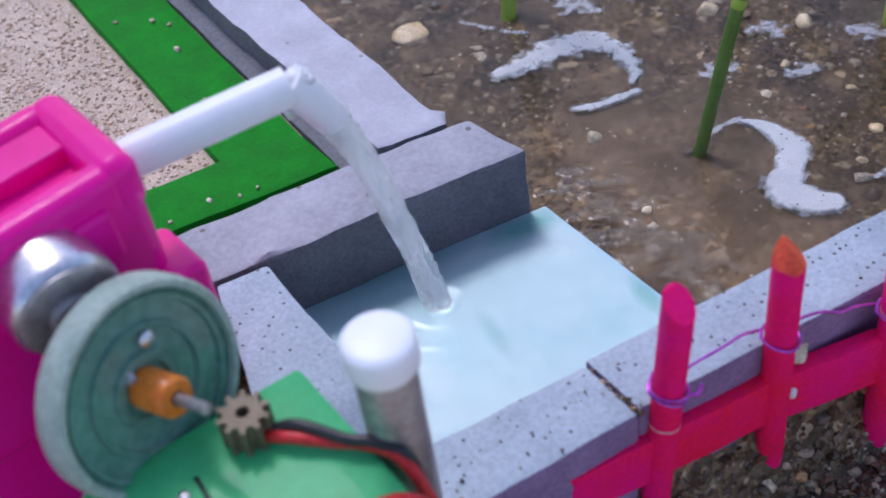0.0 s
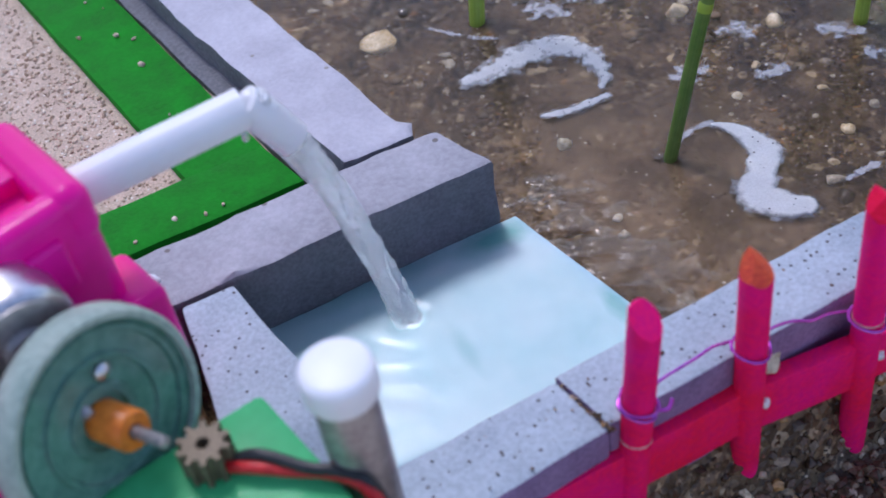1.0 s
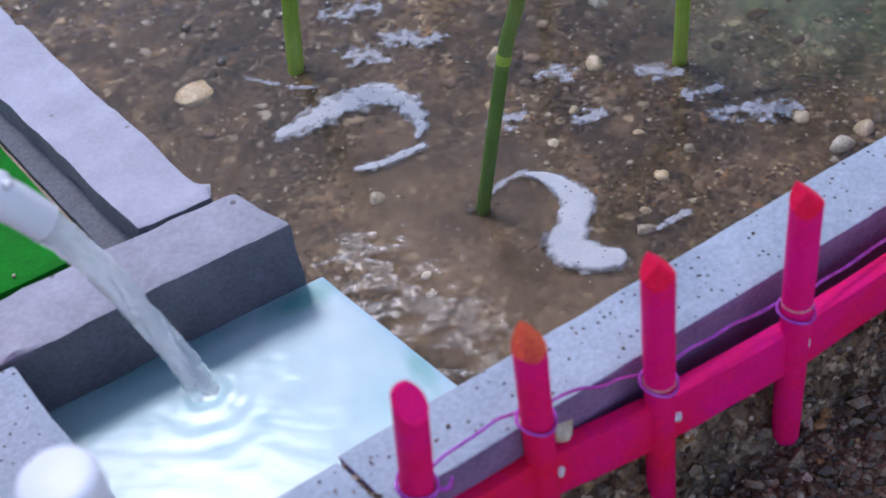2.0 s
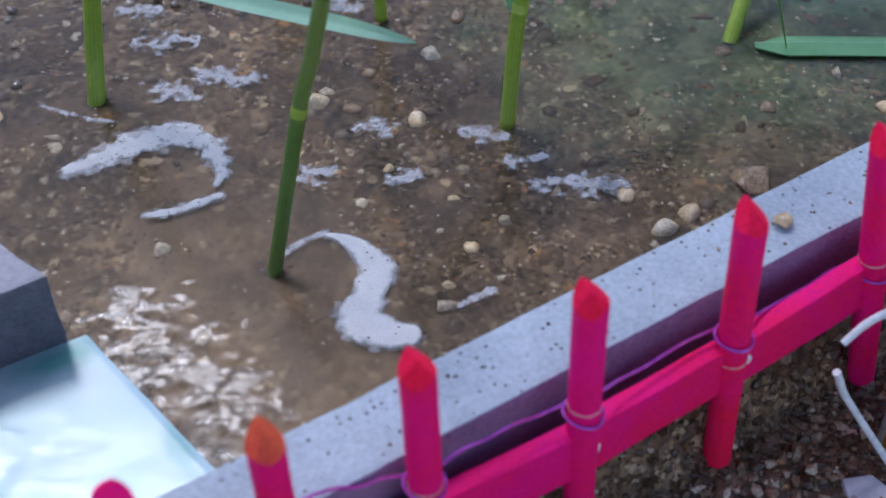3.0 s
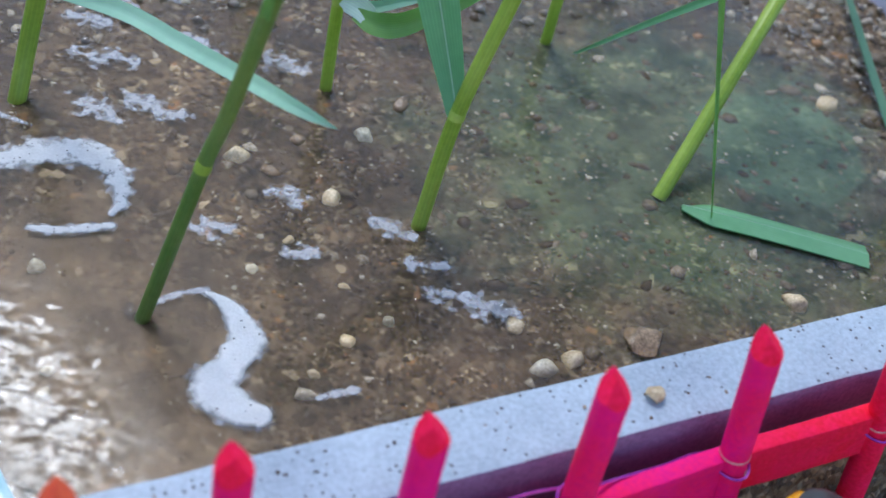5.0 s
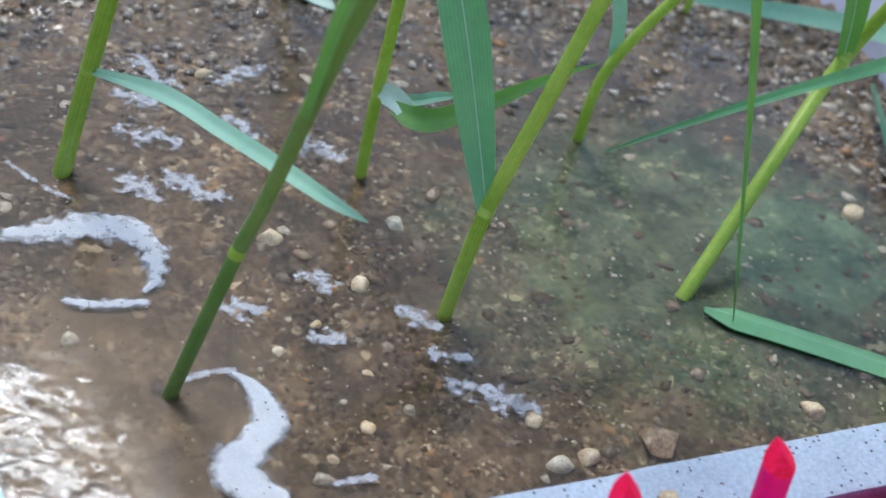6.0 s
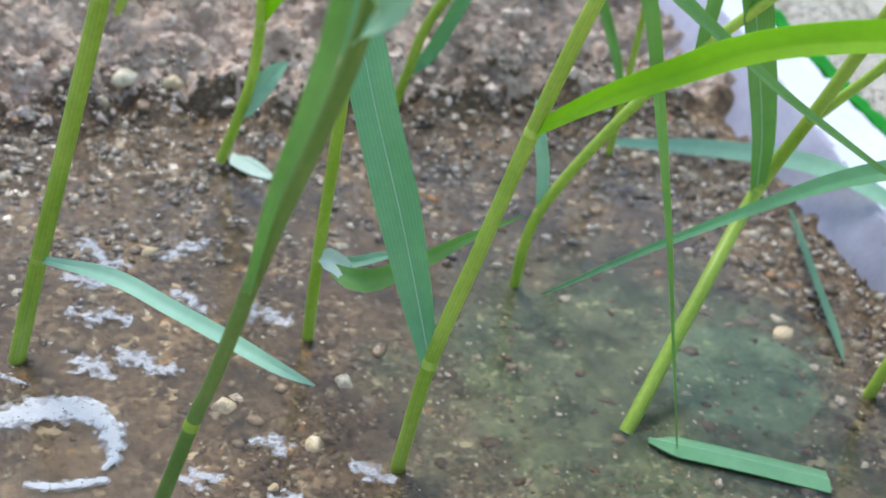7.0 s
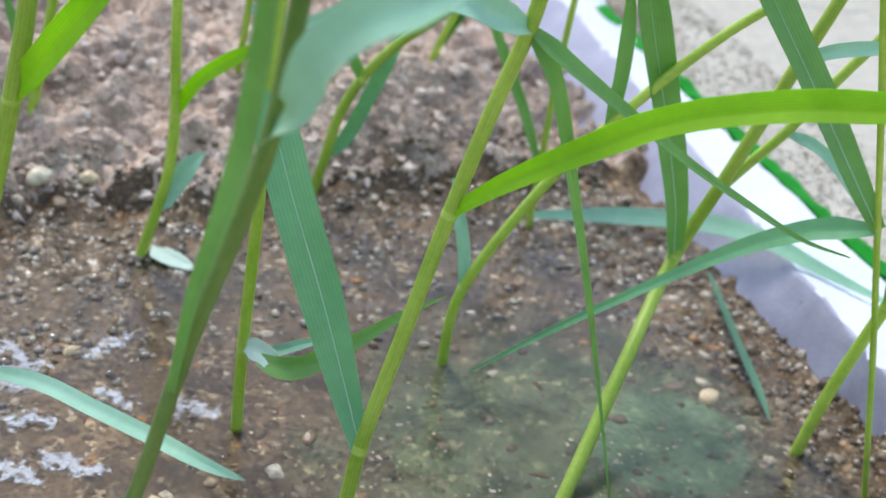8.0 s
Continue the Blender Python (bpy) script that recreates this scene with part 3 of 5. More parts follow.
def scatter(name, spots, mat, label, category, seed, jag=0.22, smooth=True):
    """Many small grains joined into one mesh: spots of (x, y, z, radius)."""
    rng = np.random.default_rng(seed)
    t = bmesh.new()
    bmesh.ops.create_icosphere(t, subdivisions=1, radius=1)
    base = np.array([v.co for v in t.verts])
    tri = np.array([[v.index for v in f.verts] for f in t.faces])
    t.free()
    spots = np.array(spots)
    n, m = len(spots), len(base)
    shape = base[None] * (1 + jag * rng.standard_normal((n, m, 1)).clip(-1.3, 1.6))
    shape = shape * rng.uniform((0.7, 0.7, 0.5), (1.35, 1.2, 0.95), (n, 3))[:, None, :]
    ang = rng.uniform(0, 6.28, n)
    c, s = np.cos(ang)[:, None], np.sin(ang)[:, None]
    x, y = shape[..., 0] * c - shape[..., 1] * s, shape[..., 0] * s + shape[..., 1] * c
    verts = (np.stack([x, y, shape[..., 2]], -1) * spots[:, None, 3:4] + spots[:, None, :3]).reshape(-1, 3) * MM
    faces = (tri[None] + (np.arange(n) * m)[:, None, None]).reshape(-1, 3)
    me = bpy.data.meshes.new(name)
    me.from_pydata(verts.tolist(), [], faces.tolist())
    me.materials.append(mat)
    for f in me.polygons:
        f.use_smooth = smooth
    return tagged(new(name, me), label, category, kind="stuff")


# ---- ground ----
def swell(x, y, size, seed):
    return noise.noise(Vector((x / size, y / size, seed)))


def front_line(x):
    return 0.6 + max(0.0, x - 44) * 0.060


def height(x, y):
    """The lie of the land: pond bed, mud bank behind it, sunken soil before the fence, beds on either side."""
    lump = 0.9 * swell(x, y, 22, 1) + 0.5 * swell(x, y, 7, 2) + 0.28 * swell(x, y, 2.4, 3) + 0.14 * swell(x, y, 1.0, 8)
    edge = y - (160 + 10 * swell(x, y, 40, 4) - 0.06 * (x - 170))
    drop = front_line(x) - 6.0 - y
    if drop > 0:
        return max(-17.5, 3.2 - 2.1 * drop) + 1.4 * lump
    if x > 286 + 0.168 * (y - 60):
        return 12.4 + 0.4 * lump
    if x < 3 and y < 58:
        return 4.0 + lump
    if x < 41 - 0.195 * (y - 57) and y > 56:
        return 7.6 + 0.4 * lump
    wet = min(1.0, max(0.0, (y - 92 + 14 * swell(x, y, 30, 13)) / 60)) + 0.7 * min(1.0, max(0.0, (x - 222 + 8 * swell(x, y, 20, 14)) / 30))
    z = -1.05 + lump + min(1.0, wet) * (1.0 + 0.9 * swell(x, y, 4.2, 15) + 0.5 * swell(x, y, 1.9, 16))
    silt = min(1.0, 1.4 * math.exp(-(((x - 88) / 14) ** 4 + ((y - 40) / 34) ** 4)))
    z = z * (1 - 0.85 * silt) - 0.70 * silt
    foot = max(0.0, 1 - abs(x - 258 - 0.13 * (y - 60)) / 10)
    z += foot * (0.8 + 4.0 * max(0.0, swell(x, y, 6.5, 28)))
    if edge > 0:
        k = min(1.0, edge / 45) * min(1.0, max(0.12, (268 - x) / 50))
        z = z * (1 - min(1, edge / 12)) + min(1, edge / 12) * (1.2 + 14 * k * k * (3 - 2 * k) + 9.0 * abs(swell(x, y, 19, 5)) + 6.4 * swell(x, y, 8.2, 6) + 2.8 * swell(x, y, 3.2, 7) + 1.0 * swell(x, y, 1.7, 17))
    return z


def ground_sheet():
    xs = [-360, -150] + [-80 + 1.0 * i for i in range(396)] + [340, 420, 640]
    ys = [-360, -150] + [-60 + 1.0 * i for i in range(361)] + [320, 420, 640]
    verts, faces, kinds = [], [], []
    for y in ys:
        for x in xs:
            cx, cy = max(-90, min(335, x)), max(-70, min(305, y))
            verts.append((x * MM, y * MM, height(cx, cy) * MM))
    w = len(xs)
    for j in range(len(ys) - 1):
        for i in range(w - 1):
            faces.append((j * w + i, j * w + i + 1, (j + 1) * w + i + 1, (j + 1) * w + i))
            x, y = xs[i], ys[j]
            wob = 5 * swell(x, y, 9, 11) + 3 * swell(x, y, 3, 12)
            edge = y - (160 + 10 * swell(x, y, 40, 4) - 0.06 * (x - 170)) + wob
            # unseen pale ground, added to bounce light onto the fence and kerbs
            if y < -62:
                kinds.append(3)
            elif y < front_line(x) - 6:
                kinds.append(2)
            elif x > 286 + 0.168 * (y - 60):
                kinds.append(4)
            elif (x < 41 - 0.195 * (y - 57) and y > 56):
                kinds.append(3)
            else:
                kinds.append(1 if edge > 11 else 0)
    me = bpy.data.meshes.new("ground")
    me.from_pydata(verts, [], faces)
    for m in (SAND_WET, MUD, DARK_SOIL, SAND_DRY, SAND_PALE):
        me.materials.append(m)
    me.polygons.foreach_set("material_index", kinds)
    me.polygons.foreach_set("use_smooth", [True] * len(faces))
    return tagged(new("ground", me), "wet brown sand bed rising to a crumbly mud bank", "ground", kind="structure")


ground_sheet()

bm = bmesh.new()
rim = [(20, 1), (300, 17), (300, 176), (20, 190)]
bmesh.ops.create_grid(bm, x_segments=540, y_segments=380, size=0.5)
for v in bm.verts:
    u, w = v.co.x + 0.5, v.co.y + 0.5
    p = Vector((*rim[0], 0)).lerp(Vector((*rim[1], 0)), u).lerp(Vector((*rim[3], 0)).lerp(Vector((*rim[2], 0)), u), w)
    away = p.x - 69 + 0.2 * (p.y - 31) + 3 * swell(p.x, p.y, 6, 26)
    stir = math.exp(-((away / 9.5) ** 4 + ((p.y - 30) / 18) ** 4)) * (0.75 + 0.6 * swell(p.x, p.y, 5, 27))
    p.z = 0.10 * swell(p.x, p.y, 9, 21) + stir * (0.10 * swell(p.x * 0.55, p.y, 2.2, 22) + 0.08 * swell(p.x * 0.7, p.y, 1.15, 23))
    wet = min(1.0, max(0.0, (p.y - 112 + 14 * swell(p.x, p.y, 30, 13)) / 40)) + min(1.0, max(0.0, (p.x - 224 + 8 * swell(p.x, p.y, 20, 14)) / 20))
    if wet > 0:
        p.z += min(1.0, wet) * (0.75 * swell(p.x, p.y, 3.4, 24) + 0.40 * swell(p.x, p.y, 1.8, 25))
    v.co = p
water = link_bm("water", bm, WATER, sheet=True)
tagged(water, "shallow clear water standing over the sand", "water", kind="structure")
water.visible_shadow = False

# water that runs out of the basin, broken into small wavelets
bm = bmesh.new()
rows = {}


def wavelet(i, j):
    if (i, j) not in rows:
        x, y = 55 + 0.22 * i, 11 + 0.22 * j
        across, along = 0.85 * (x - 70) - 0.53 * (y - 31), 0.53 * (x - 70) + 0.85 * (y - 31)
        z = 0.38 + 0.20 * swell(across * 0.55, along, 1.5, 91) + 0.30 * swell(across * 0.8, along, 3.4, 92) + 0.06 * swell(across, along, 0.7, 93)
        away = (x - 68.5 + 0.22 * (y - 31)) / 9.0
        cover = 0.75 - away ** 4 - ((y - 30.5) / 18.5) ** 4 + 0.9 * swell(x, y, 7, 94) + 2.2 * swell(across * 0.55, along, 2.5, 95) + 0.7 * swell(across * 0.5, along, 1.0, 96)
        rise = max(0.0, min(1.0, (cover - 0.3) / 1.1))
        rows[i, j] = (bm.verts.new((x, y, 0.16 + (z - 0.10) * rise * rise * (3 - 2 * rise))), cover)
    return rows[i, j]


for i in range(140):
    for j in range(182):
        quad = [wavelet(i, j), wavelet(i + 1, j), wavelet(i + 1, j + 1), wavelet(i, j + 1)]
        if sum(q[1] for q in quad) > 1.6:
            bm.faces.new([q[0] for q in quad])
bmesh.ops.delete(bm, geom=[v for v in bm.verts if not v.link_faces], context="VERTS")
bmesh.ops.smooth_vert(bm, verts=[v for v in bm.verts if v.is_boundary], factor=0.5, use_axis_x=True, use_axis_y=True, use_axis_z=False)
for v in bm.verts:
    if v.is_boundary:
        v.co.z = 0.16
riffle = tagged(link_bm("riffle", bm, RIFFLE, sheet=True), "patch of glinting wavelets below the basin", "water", kind="structure")
riffle.visible_shadow = False

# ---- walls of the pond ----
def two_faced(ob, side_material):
    """Gives a kerb's upright faces a darker skin with their shade in it."""
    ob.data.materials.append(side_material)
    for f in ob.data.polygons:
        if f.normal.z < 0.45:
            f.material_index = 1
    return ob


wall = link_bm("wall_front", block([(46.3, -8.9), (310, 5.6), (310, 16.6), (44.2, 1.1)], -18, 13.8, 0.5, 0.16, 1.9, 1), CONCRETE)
two_faced(wall, SIDE_SHADE_PURPLE)
tagged(wall, "long grey concrete kerb with a pitted top and purple-shaded side", "wall", kind="structure")
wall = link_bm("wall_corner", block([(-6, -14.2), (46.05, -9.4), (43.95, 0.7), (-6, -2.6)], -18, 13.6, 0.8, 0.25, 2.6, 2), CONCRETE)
two_faced(wall, SIDE_SHADE_PURPLE)
tagged(wall, "short grey concrete kerb with a cracked joint", "wall", kind="structure")
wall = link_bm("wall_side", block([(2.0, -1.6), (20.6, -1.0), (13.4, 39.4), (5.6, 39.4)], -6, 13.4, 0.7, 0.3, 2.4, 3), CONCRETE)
two_faced(wall, SIDE_SHADE_GREY)
tagged(wall, "speckled grey concrete block beside the basin", "wall", kind="structure")
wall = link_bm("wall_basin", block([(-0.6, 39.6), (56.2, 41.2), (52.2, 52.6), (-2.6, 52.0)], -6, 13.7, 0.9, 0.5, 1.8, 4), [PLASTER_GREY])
two_faced(wall, SIDE_SHADE_GREY)
tagged(wall, "pale plastered block behind the basin, its front shaded grey", "wall", kind="structure")
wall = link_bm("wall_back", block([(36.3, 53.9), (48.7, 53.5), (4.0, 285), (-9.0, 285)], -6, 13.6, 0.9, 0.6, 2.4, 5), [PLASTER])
two_faced(wall, SIDE_SHADE_GREY)
tagged(wall, "long pale plastered kerb running back from the basin", "wall", kind="structure")
bm = block([(253.0, 20), (276.4, 20), (328.6, 330), (281.0, 330)], -6, 14.0, 1.0, 0.7, 3.0, 6)
for v in bm.verts:
    inner = (v.co.y * 0.168 + 273.0 - v.co.x) / 24.0
    lean = max(0.0, v.co.y - 40) * 0.144 * (v.co.z + 6) / 20.0
    v.co.x += lean * max(0.0, min(1.0, inner)) + (0.9 * swell(v.co.y, v.co.z, 9, 18) + 0.7 * swell(v.co.y, v.co.z, 3.2, 19)) * max(0.0, min(1.0, inner)) * max(0.0, 1 - v.co.z / 9)
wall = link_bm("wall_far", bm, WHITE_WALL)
# sloping inner side takes the darker colour, its shade painted in
wall.data.materials.append(SIDE_SHADE_LAVENDER)
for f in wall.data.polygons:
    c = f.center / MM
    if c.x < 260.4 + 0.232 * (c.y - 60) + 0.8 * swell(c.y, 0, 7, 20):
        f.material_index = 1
tagged(wall, "thick white plastered wall with a sloping side and ragged foot", "wall", kind="structure")

# basin floor
bm = block([(16.5, 7.5), (67.0, 6.0), (58.8, 41.2), (13.5, 41.6)], -2.2, 0.45, 0.3, 0.1, 1.6, 7)
basin = link_bm("basin_floor", bm, POOL_PAINT)
tagged(basin, "pale blue painted basin floor under a film of water", "floor", kind="structure")

bm = bmesh.new()
bmesh.ops.create_grid(bm, x_segments=190, y_segments=140, size=0.5)
rim = [(17.6, 8.2), (65.4, 6.9), (58.0, 40.6), (14.4, 40.8)]
for v in bm.verts:
    u, w = v.co.x + 0.5, v.co.y + 0.5
    p = Vector((*rim[0], 0)).lerp(Vector((*rim[1], 0)), u).lerp(Vector((*rim[3], 0)).lerp(Vector((*rim[2], 0)), u), w)
    d = math.hypot(p.x - 35.2, p.y - 30.8)
    rush = math.exp(-((d / 20) ** 2)) * (0.5 + 0.5 * math.tanh((35.0 - p.y + 0.6 * (35.0 - p.x)) / 8))
    p.z = 0.95 + 0.16 * math.cos(d * 1.5) * math.exp(-d / 5) + rush * (0.075 * swell(p.x + p.y, (p.x - p.y) * 0.35, 3.4, 34) + 0.025 * swell(p.x + p.y, (p.x - p.y) * 0.5, 1.5, 35))
    v.co = p
film = link_bm("basin_water", bm, WATER, sheet=True)
tagged(film, "thin rippled film of clear water over the basin floor", "water", kind="structure")
film.visible_shadow = False
tagged(link_bm("glue_blob", pebble(1.5, 76, 0.6, (2.6, 45.9, 13.9)), GLUE), "shiny blob of clear glue on the plaster block", "glue", "glue drops")

# filler block, added for the dark band between border and kerb
wall = link_bm("wall_channel", block([(31.4, 56.6), (36.0, 56.6), (-8.9, 284), (-10.2, 284)], 4.0, 8.9, 0.3, 0.2, 2.4, 12), SIDE_SHADE_GREY)
tagged(wall, "narrow dark grey block filling the gap between border and kerb", "wall", kind="structure")

# green painted border of the sand bed
border = root("green_border", (14, 70, 8), "bright green painted border round the sand bed", "border")
part("border_strip", block([(-40, 57.0), (31.0, 57.6), (28.0, 69.0), (-40, 68.2)], 6.0, 9.6, 0.3, 0.2, 2.4, 8), GREEN_PAINT, border)
part("border_strip", block([(15.0, 67.2), (28.5, 67.2), (-10.6, 290), (-25, 290)], 6.0, 9.45, 0.3, 0.2, 2.4, 9), GREEN_PAINT, border)
far_line = root("green_line", (294, 150, 14), "green painted stripe along the white wall", "border")
part("stripe", block([(276.9, 20), (281.4, 20), (333.6, 330), (328.9, 330)], 11.5, 14.4, 0.3, 1.1, 1.7, 10), GREEN_PAINT, far_line)

# ---- fence ----
POSTS = [(51.2, 33.2, 47.6, 15.6, "chisel"), (66.7, 32.5, 67.2, 15.2, "point"), (83.4, 35.6, 85.0, 11.6, "round"), (104.3, 35.7, 106.6, 12.2, "round"),
         (127.0, 35.6, 131.4, 11.2, "point"), (148.3, 36.4, 160.0, 9.0, "point"), (172.0, 37.4, 186.0, 9.5, "round"), (197.0, 37.6, 212.0, 9.5, "point")]


FOOT = 20
POST_Y = [-9.6, -9.0, -10.4, -11.2, -10.1, -8.6, -8.2, -7.6]


def post_y(x):
    return float(np.interp(x, [p[0] for p in POSTS], POST_Y))


def fence_post(i, x, top, foot_x, ring_z, cut):
    yy = post_y(x)
    base, tip = Vector((x + (foot_x - x) * (top + FOOT) / (top + 17), yy, -FOOT)), Vector((x, yy, top))
    axis = (tip - base).normalized()
    ob = root("fence_post", base, "round pink painted wooden fence post with a whittled top", "fence post", "posts of the little fence")
    bm = bmesh.new()
    r, sides, n = 2.05, 20, 18
    side = axis.cross(Vector((0, 1, 0))).normalized()
    fwd = side.cross(axis)
    length = (tip - base).length
    rings = []
    for k in range(n + 1):
        u = k / n
        rings.append([bm.verts.new(base + axis * (length * u) + (side * math.cos(a) + fwd * math.sin(a)) * r * (1 + 0.03 * swell(k, 5 * a, 2, i)))
                      for a in (2 * math.pi * j / sides for j in range(sides))])
    for a, b in zip(rings, rings[1:]):
        for j in range(sides):
            bm.faces.new((a[j], a[(j + 1) % sides], b[(j + 1) % sides], b[j]))
    bm.faces.new(rings[0][::-1])
    bm.faces.new(rings[-1])
    cuts = {"chisel": [(-0.25, 0.75, 0.85, 1.5)], "point": [(0.9, 0.2, 0.9, 0.9), (-0.9, 0.45, 0.9, 0.9), (0.1, 0.95, 0.9, 1.3)],
            "round": [(0.9, 0.1, 0.9, 1.0), (-0.9, 0.1, 0.9, 1.0), (0.1, 0.9, 1.0, 1.1), (0.5, 0.5, 0.5, 1.0)]}[cut]
    for sx, sy, up, back in cuts:
        no = (side * sx - fwd * sy * (1 if fwd.y > 0 else -1) + axis * up).normalized()
        res = bmesh.ops.bisect_plane(bm, geom=bm.verts[:] + bm.edges[:] + bm.faces[:], plane_co=tip - axis * back, plane_no=no, clear_outer=True)
        edges = [g for g in res["geom_cut"] if isinstance(g, bmesh.types.BMEdge)]
        cap = bmesh.ops.contextual_create(bm, geom=edges)["faces"]
        for f in cap:
            f.material_index = 1
    stick = part("post", bm, [PINK_WOOD if i < 6 else RED_WOOD, ORANGE_CUT if i == 1 else PINK_WOOD if i == 0 else RED_WOOD], ob)
    stick.data.polygons.foreach_set("use_smooth", [p.material_index == 0 for p in stick.data.polygons])
    at = base + axis * ((ring_z - 1.2 + FOOT) / axis.z)
    if i in (0, 2, 3, 4, 5, 6):
        drop = {0: -4.6, 2: 1.8, 3: 3.2, 4: -2.8, 5: 4.4, 6: 3.0}[i]
        a2 = at + axis * drop
        part("scratch", lathe([(2.085, -0.14), (2.115, -0.05), (2.115, 0.06), (2.085, 0.15)], 24, aim(a2, axis + Vector((0.10, 0.05, 0)))), PALE_SCRATCH, ob, "thin scraped ring in the paint")
    loop = []
    turns = 2 if i == 0 else 1
    for k in range(turns * 16 + 3):
        a = 2 * math.pi * k / 16 + 0.4
        loop.append(at + (side * math.cos(a) + fwd * math.sin(a)) * (2.42 + 0.12 * math.sin(k * 1.3)) + axis * (1.1 + 0.05 * k + 0.35 * math.sin(a + 0.5)))
    part("wire_loop", tube(loop, [0.21, 0.21], 8, 2), WIRE_PURPLE, ob, "loop of purple wire tied round the post")
    return at, axis


ties = [fence_post(i, *p) for i, p in enumerate(POSTS)]

rail = root("fence_rail", (36, -8, 3), "pink painted wooden rail glued between the posts", "fence rail")


def rail_z(x):
    return float(np.interp(x, [35, 85, 105, 130, 156, 222], [2.9, 3.0, 4.0, 5.4, 7.4, 11.0]))


xs_rail = [35.0] + [p[0] + (p[2] - p[0]) * 0.5 for p in POSTS] + [222.0]
for i, (a, b) in enumerate(zip(xs_rail, xs_rail[1:])):
    ya, yb = post_y(a) + 0.5, post_y(b) + 0.5
    za, zb = rail_z(a) + 0.4 * math.sin(i * 2.1), rail_z(b) + 0.4 * math.sin(i * 2.1 + 1)
    bm = block([(a + 0.15, ya - 1.3), (b - 0.15, yb - 1.3), (b - 0.15, yb + 1.3), (a + 0.15, ya + 1.3)], -4.7, 4.7, 0.35, 0.16, 1.6, 20 + i)
    for v in bm.verts:
        v.co.z += za + (zb - za) * (v.co.x - a) / (b - a)
        if i == 0 and v.co.x < a + 4:
            v.co += Vector((1.6 * swell(v.co.y * 3, v.co.z, 1.0, 71) + 0.8 * swell(v.co.y * 3, v.co.z, 0.5, 72), 0, 0.5 * swell(v.co.x, v.co.y, 0.9, 73)))
    part("rail_piece", bm, PINK_WOOD if i < 6 else RED_WOOD, rail)
for i, p in enumerate(POSTS[1:7]):
    x = p[0] + (p[2] - p[0]) * 0.5 + 2.0
    part("glue_blob", pebble(1.0, 60 + i, 1.2, (x, post_y(x) - 0.6, rail_z(x) + 0.6)), GLUE, rail, "dried blob of clear glue")

wire = root("fence_wire", (51, -10, 15), "thin purple wire strung loosely from post to post", "wire")
rngw = random.Random(5)
for (a, ax), (b, bx) in zip(ties, ties[1:]):
    p, q = a + Vector((2.2, 1.2, 1.6)), b + Vector((-1.6, 2.0, 1.8))
    pts = [p]
    for k in (0.2, 0.4, 0.6, 0.8):
        m = p.lerp(q, k)
        pts.append(m + Vector((0, 0.5, -0.2 * math.sin(math.pi * k) + rngw.uniform(-0.5, 0.5))))
    part("wire_span", tube(pts + [q], [0.22, 0.22], 8, 5), WIRE_PURPLE, wire)
part("wire_end", tube([ties[0][0] + Vector((1.8, -1.6, 1.4)), ties[0][0] + Vector((3.2, -1.9, 1.0)), ties[0][0] + Vector((4.1, -1.4, 2.0))], [0.28, 0.26], 8, 5), WIRE_PURPLE, wire)

# ---- pump with its pipe ----
pump = root("water_pump", (-20, 28, 4), "glossy pink plastic water pump housing with a pale pipe", "pump")
turn = Matrix.Translation((-1.6, 30.5, 0)) @ Matrix.Rotation(radians(17), 4, "Z")
def pink(name, size, bevel, at, segments=3, label=""):
    ob = part(name, rounded_box(size, bevel, turn @ Matrix.Translation(at), segments), PINK_PLASTIC, pump, label)
    ob.modifiers.new("even_normals", "WEIGHTED_NORMAL").keep_sharp = True
    return ob


pink("housing", (44, 19, 27), 2.6, (-22.5, 0, 37.6), 5)
pink("top_rim", (5.0, 19.0, 8.0), 2.3, (-2.5, 0, 50.7), 5)
pink("top_rim", (40, 4.4, 7.0), 2.0, (-22.5, -7.3, 50.8), 5)
pink("top_rim", (40, 4.4, 7.0), 2.0, (-22.5, 7.3, 51.0), 5)
pink("top_slab", (36.0, 6.0, 3.4), 0.5, (-22.5, 2.8, 51.8), 2, "raised slab beside a sunken slot")
pink("lower_body", (42, 18, 22), 2.0, (-21.5, 0.6, 15.0))
pink("foot", (6, 10, 13), 1.5, (-0.4, -7.2, 31.0))
pink("recess_rim", (20, 1.6, 7), 0.7, (-15.5, -9.6, 47.0), 2)
pipe = part("pipe", tube([(-3.5, 28.4, 48.6), (8, 28.5, 49.6), (20.6, 28.6, 50.6)], [2.55, 2.55], 28, 4), WHITE_PLASTIC, pump, "white plastic outlet pipe")
part("glue_joint", pebble(2.62, 71, 1.0, (21.4, 28.5, 50.6)), GLUE, pipe, "rough collar of clear glue")
part("spout", tube([(20.6, 28.8, 51.0), (22.6, 28.2, 48.4), (25.0, 27.6, 44.2)], [2.5, 2.5, 2.35], 24, 4), WHITE_PLASTIC, pipe, "short bent end of the pipe")
part("drip", pebble(0.55, 73, 1.2, (19.6, 27.5, 47.4)), DROP, pipe, "water drop under the joint")
for k, (x, y, z) in enumerate([(22.5, 27.0, 52.4), (24.0, 26.8, 50.0), (23.4, 28.2, 51.8), (25.2, 26.9, 47.6)]):
    part("water_bead", pebble(0.35, 80 + k, 1.0, (x, y, z)), DROP, pipe)

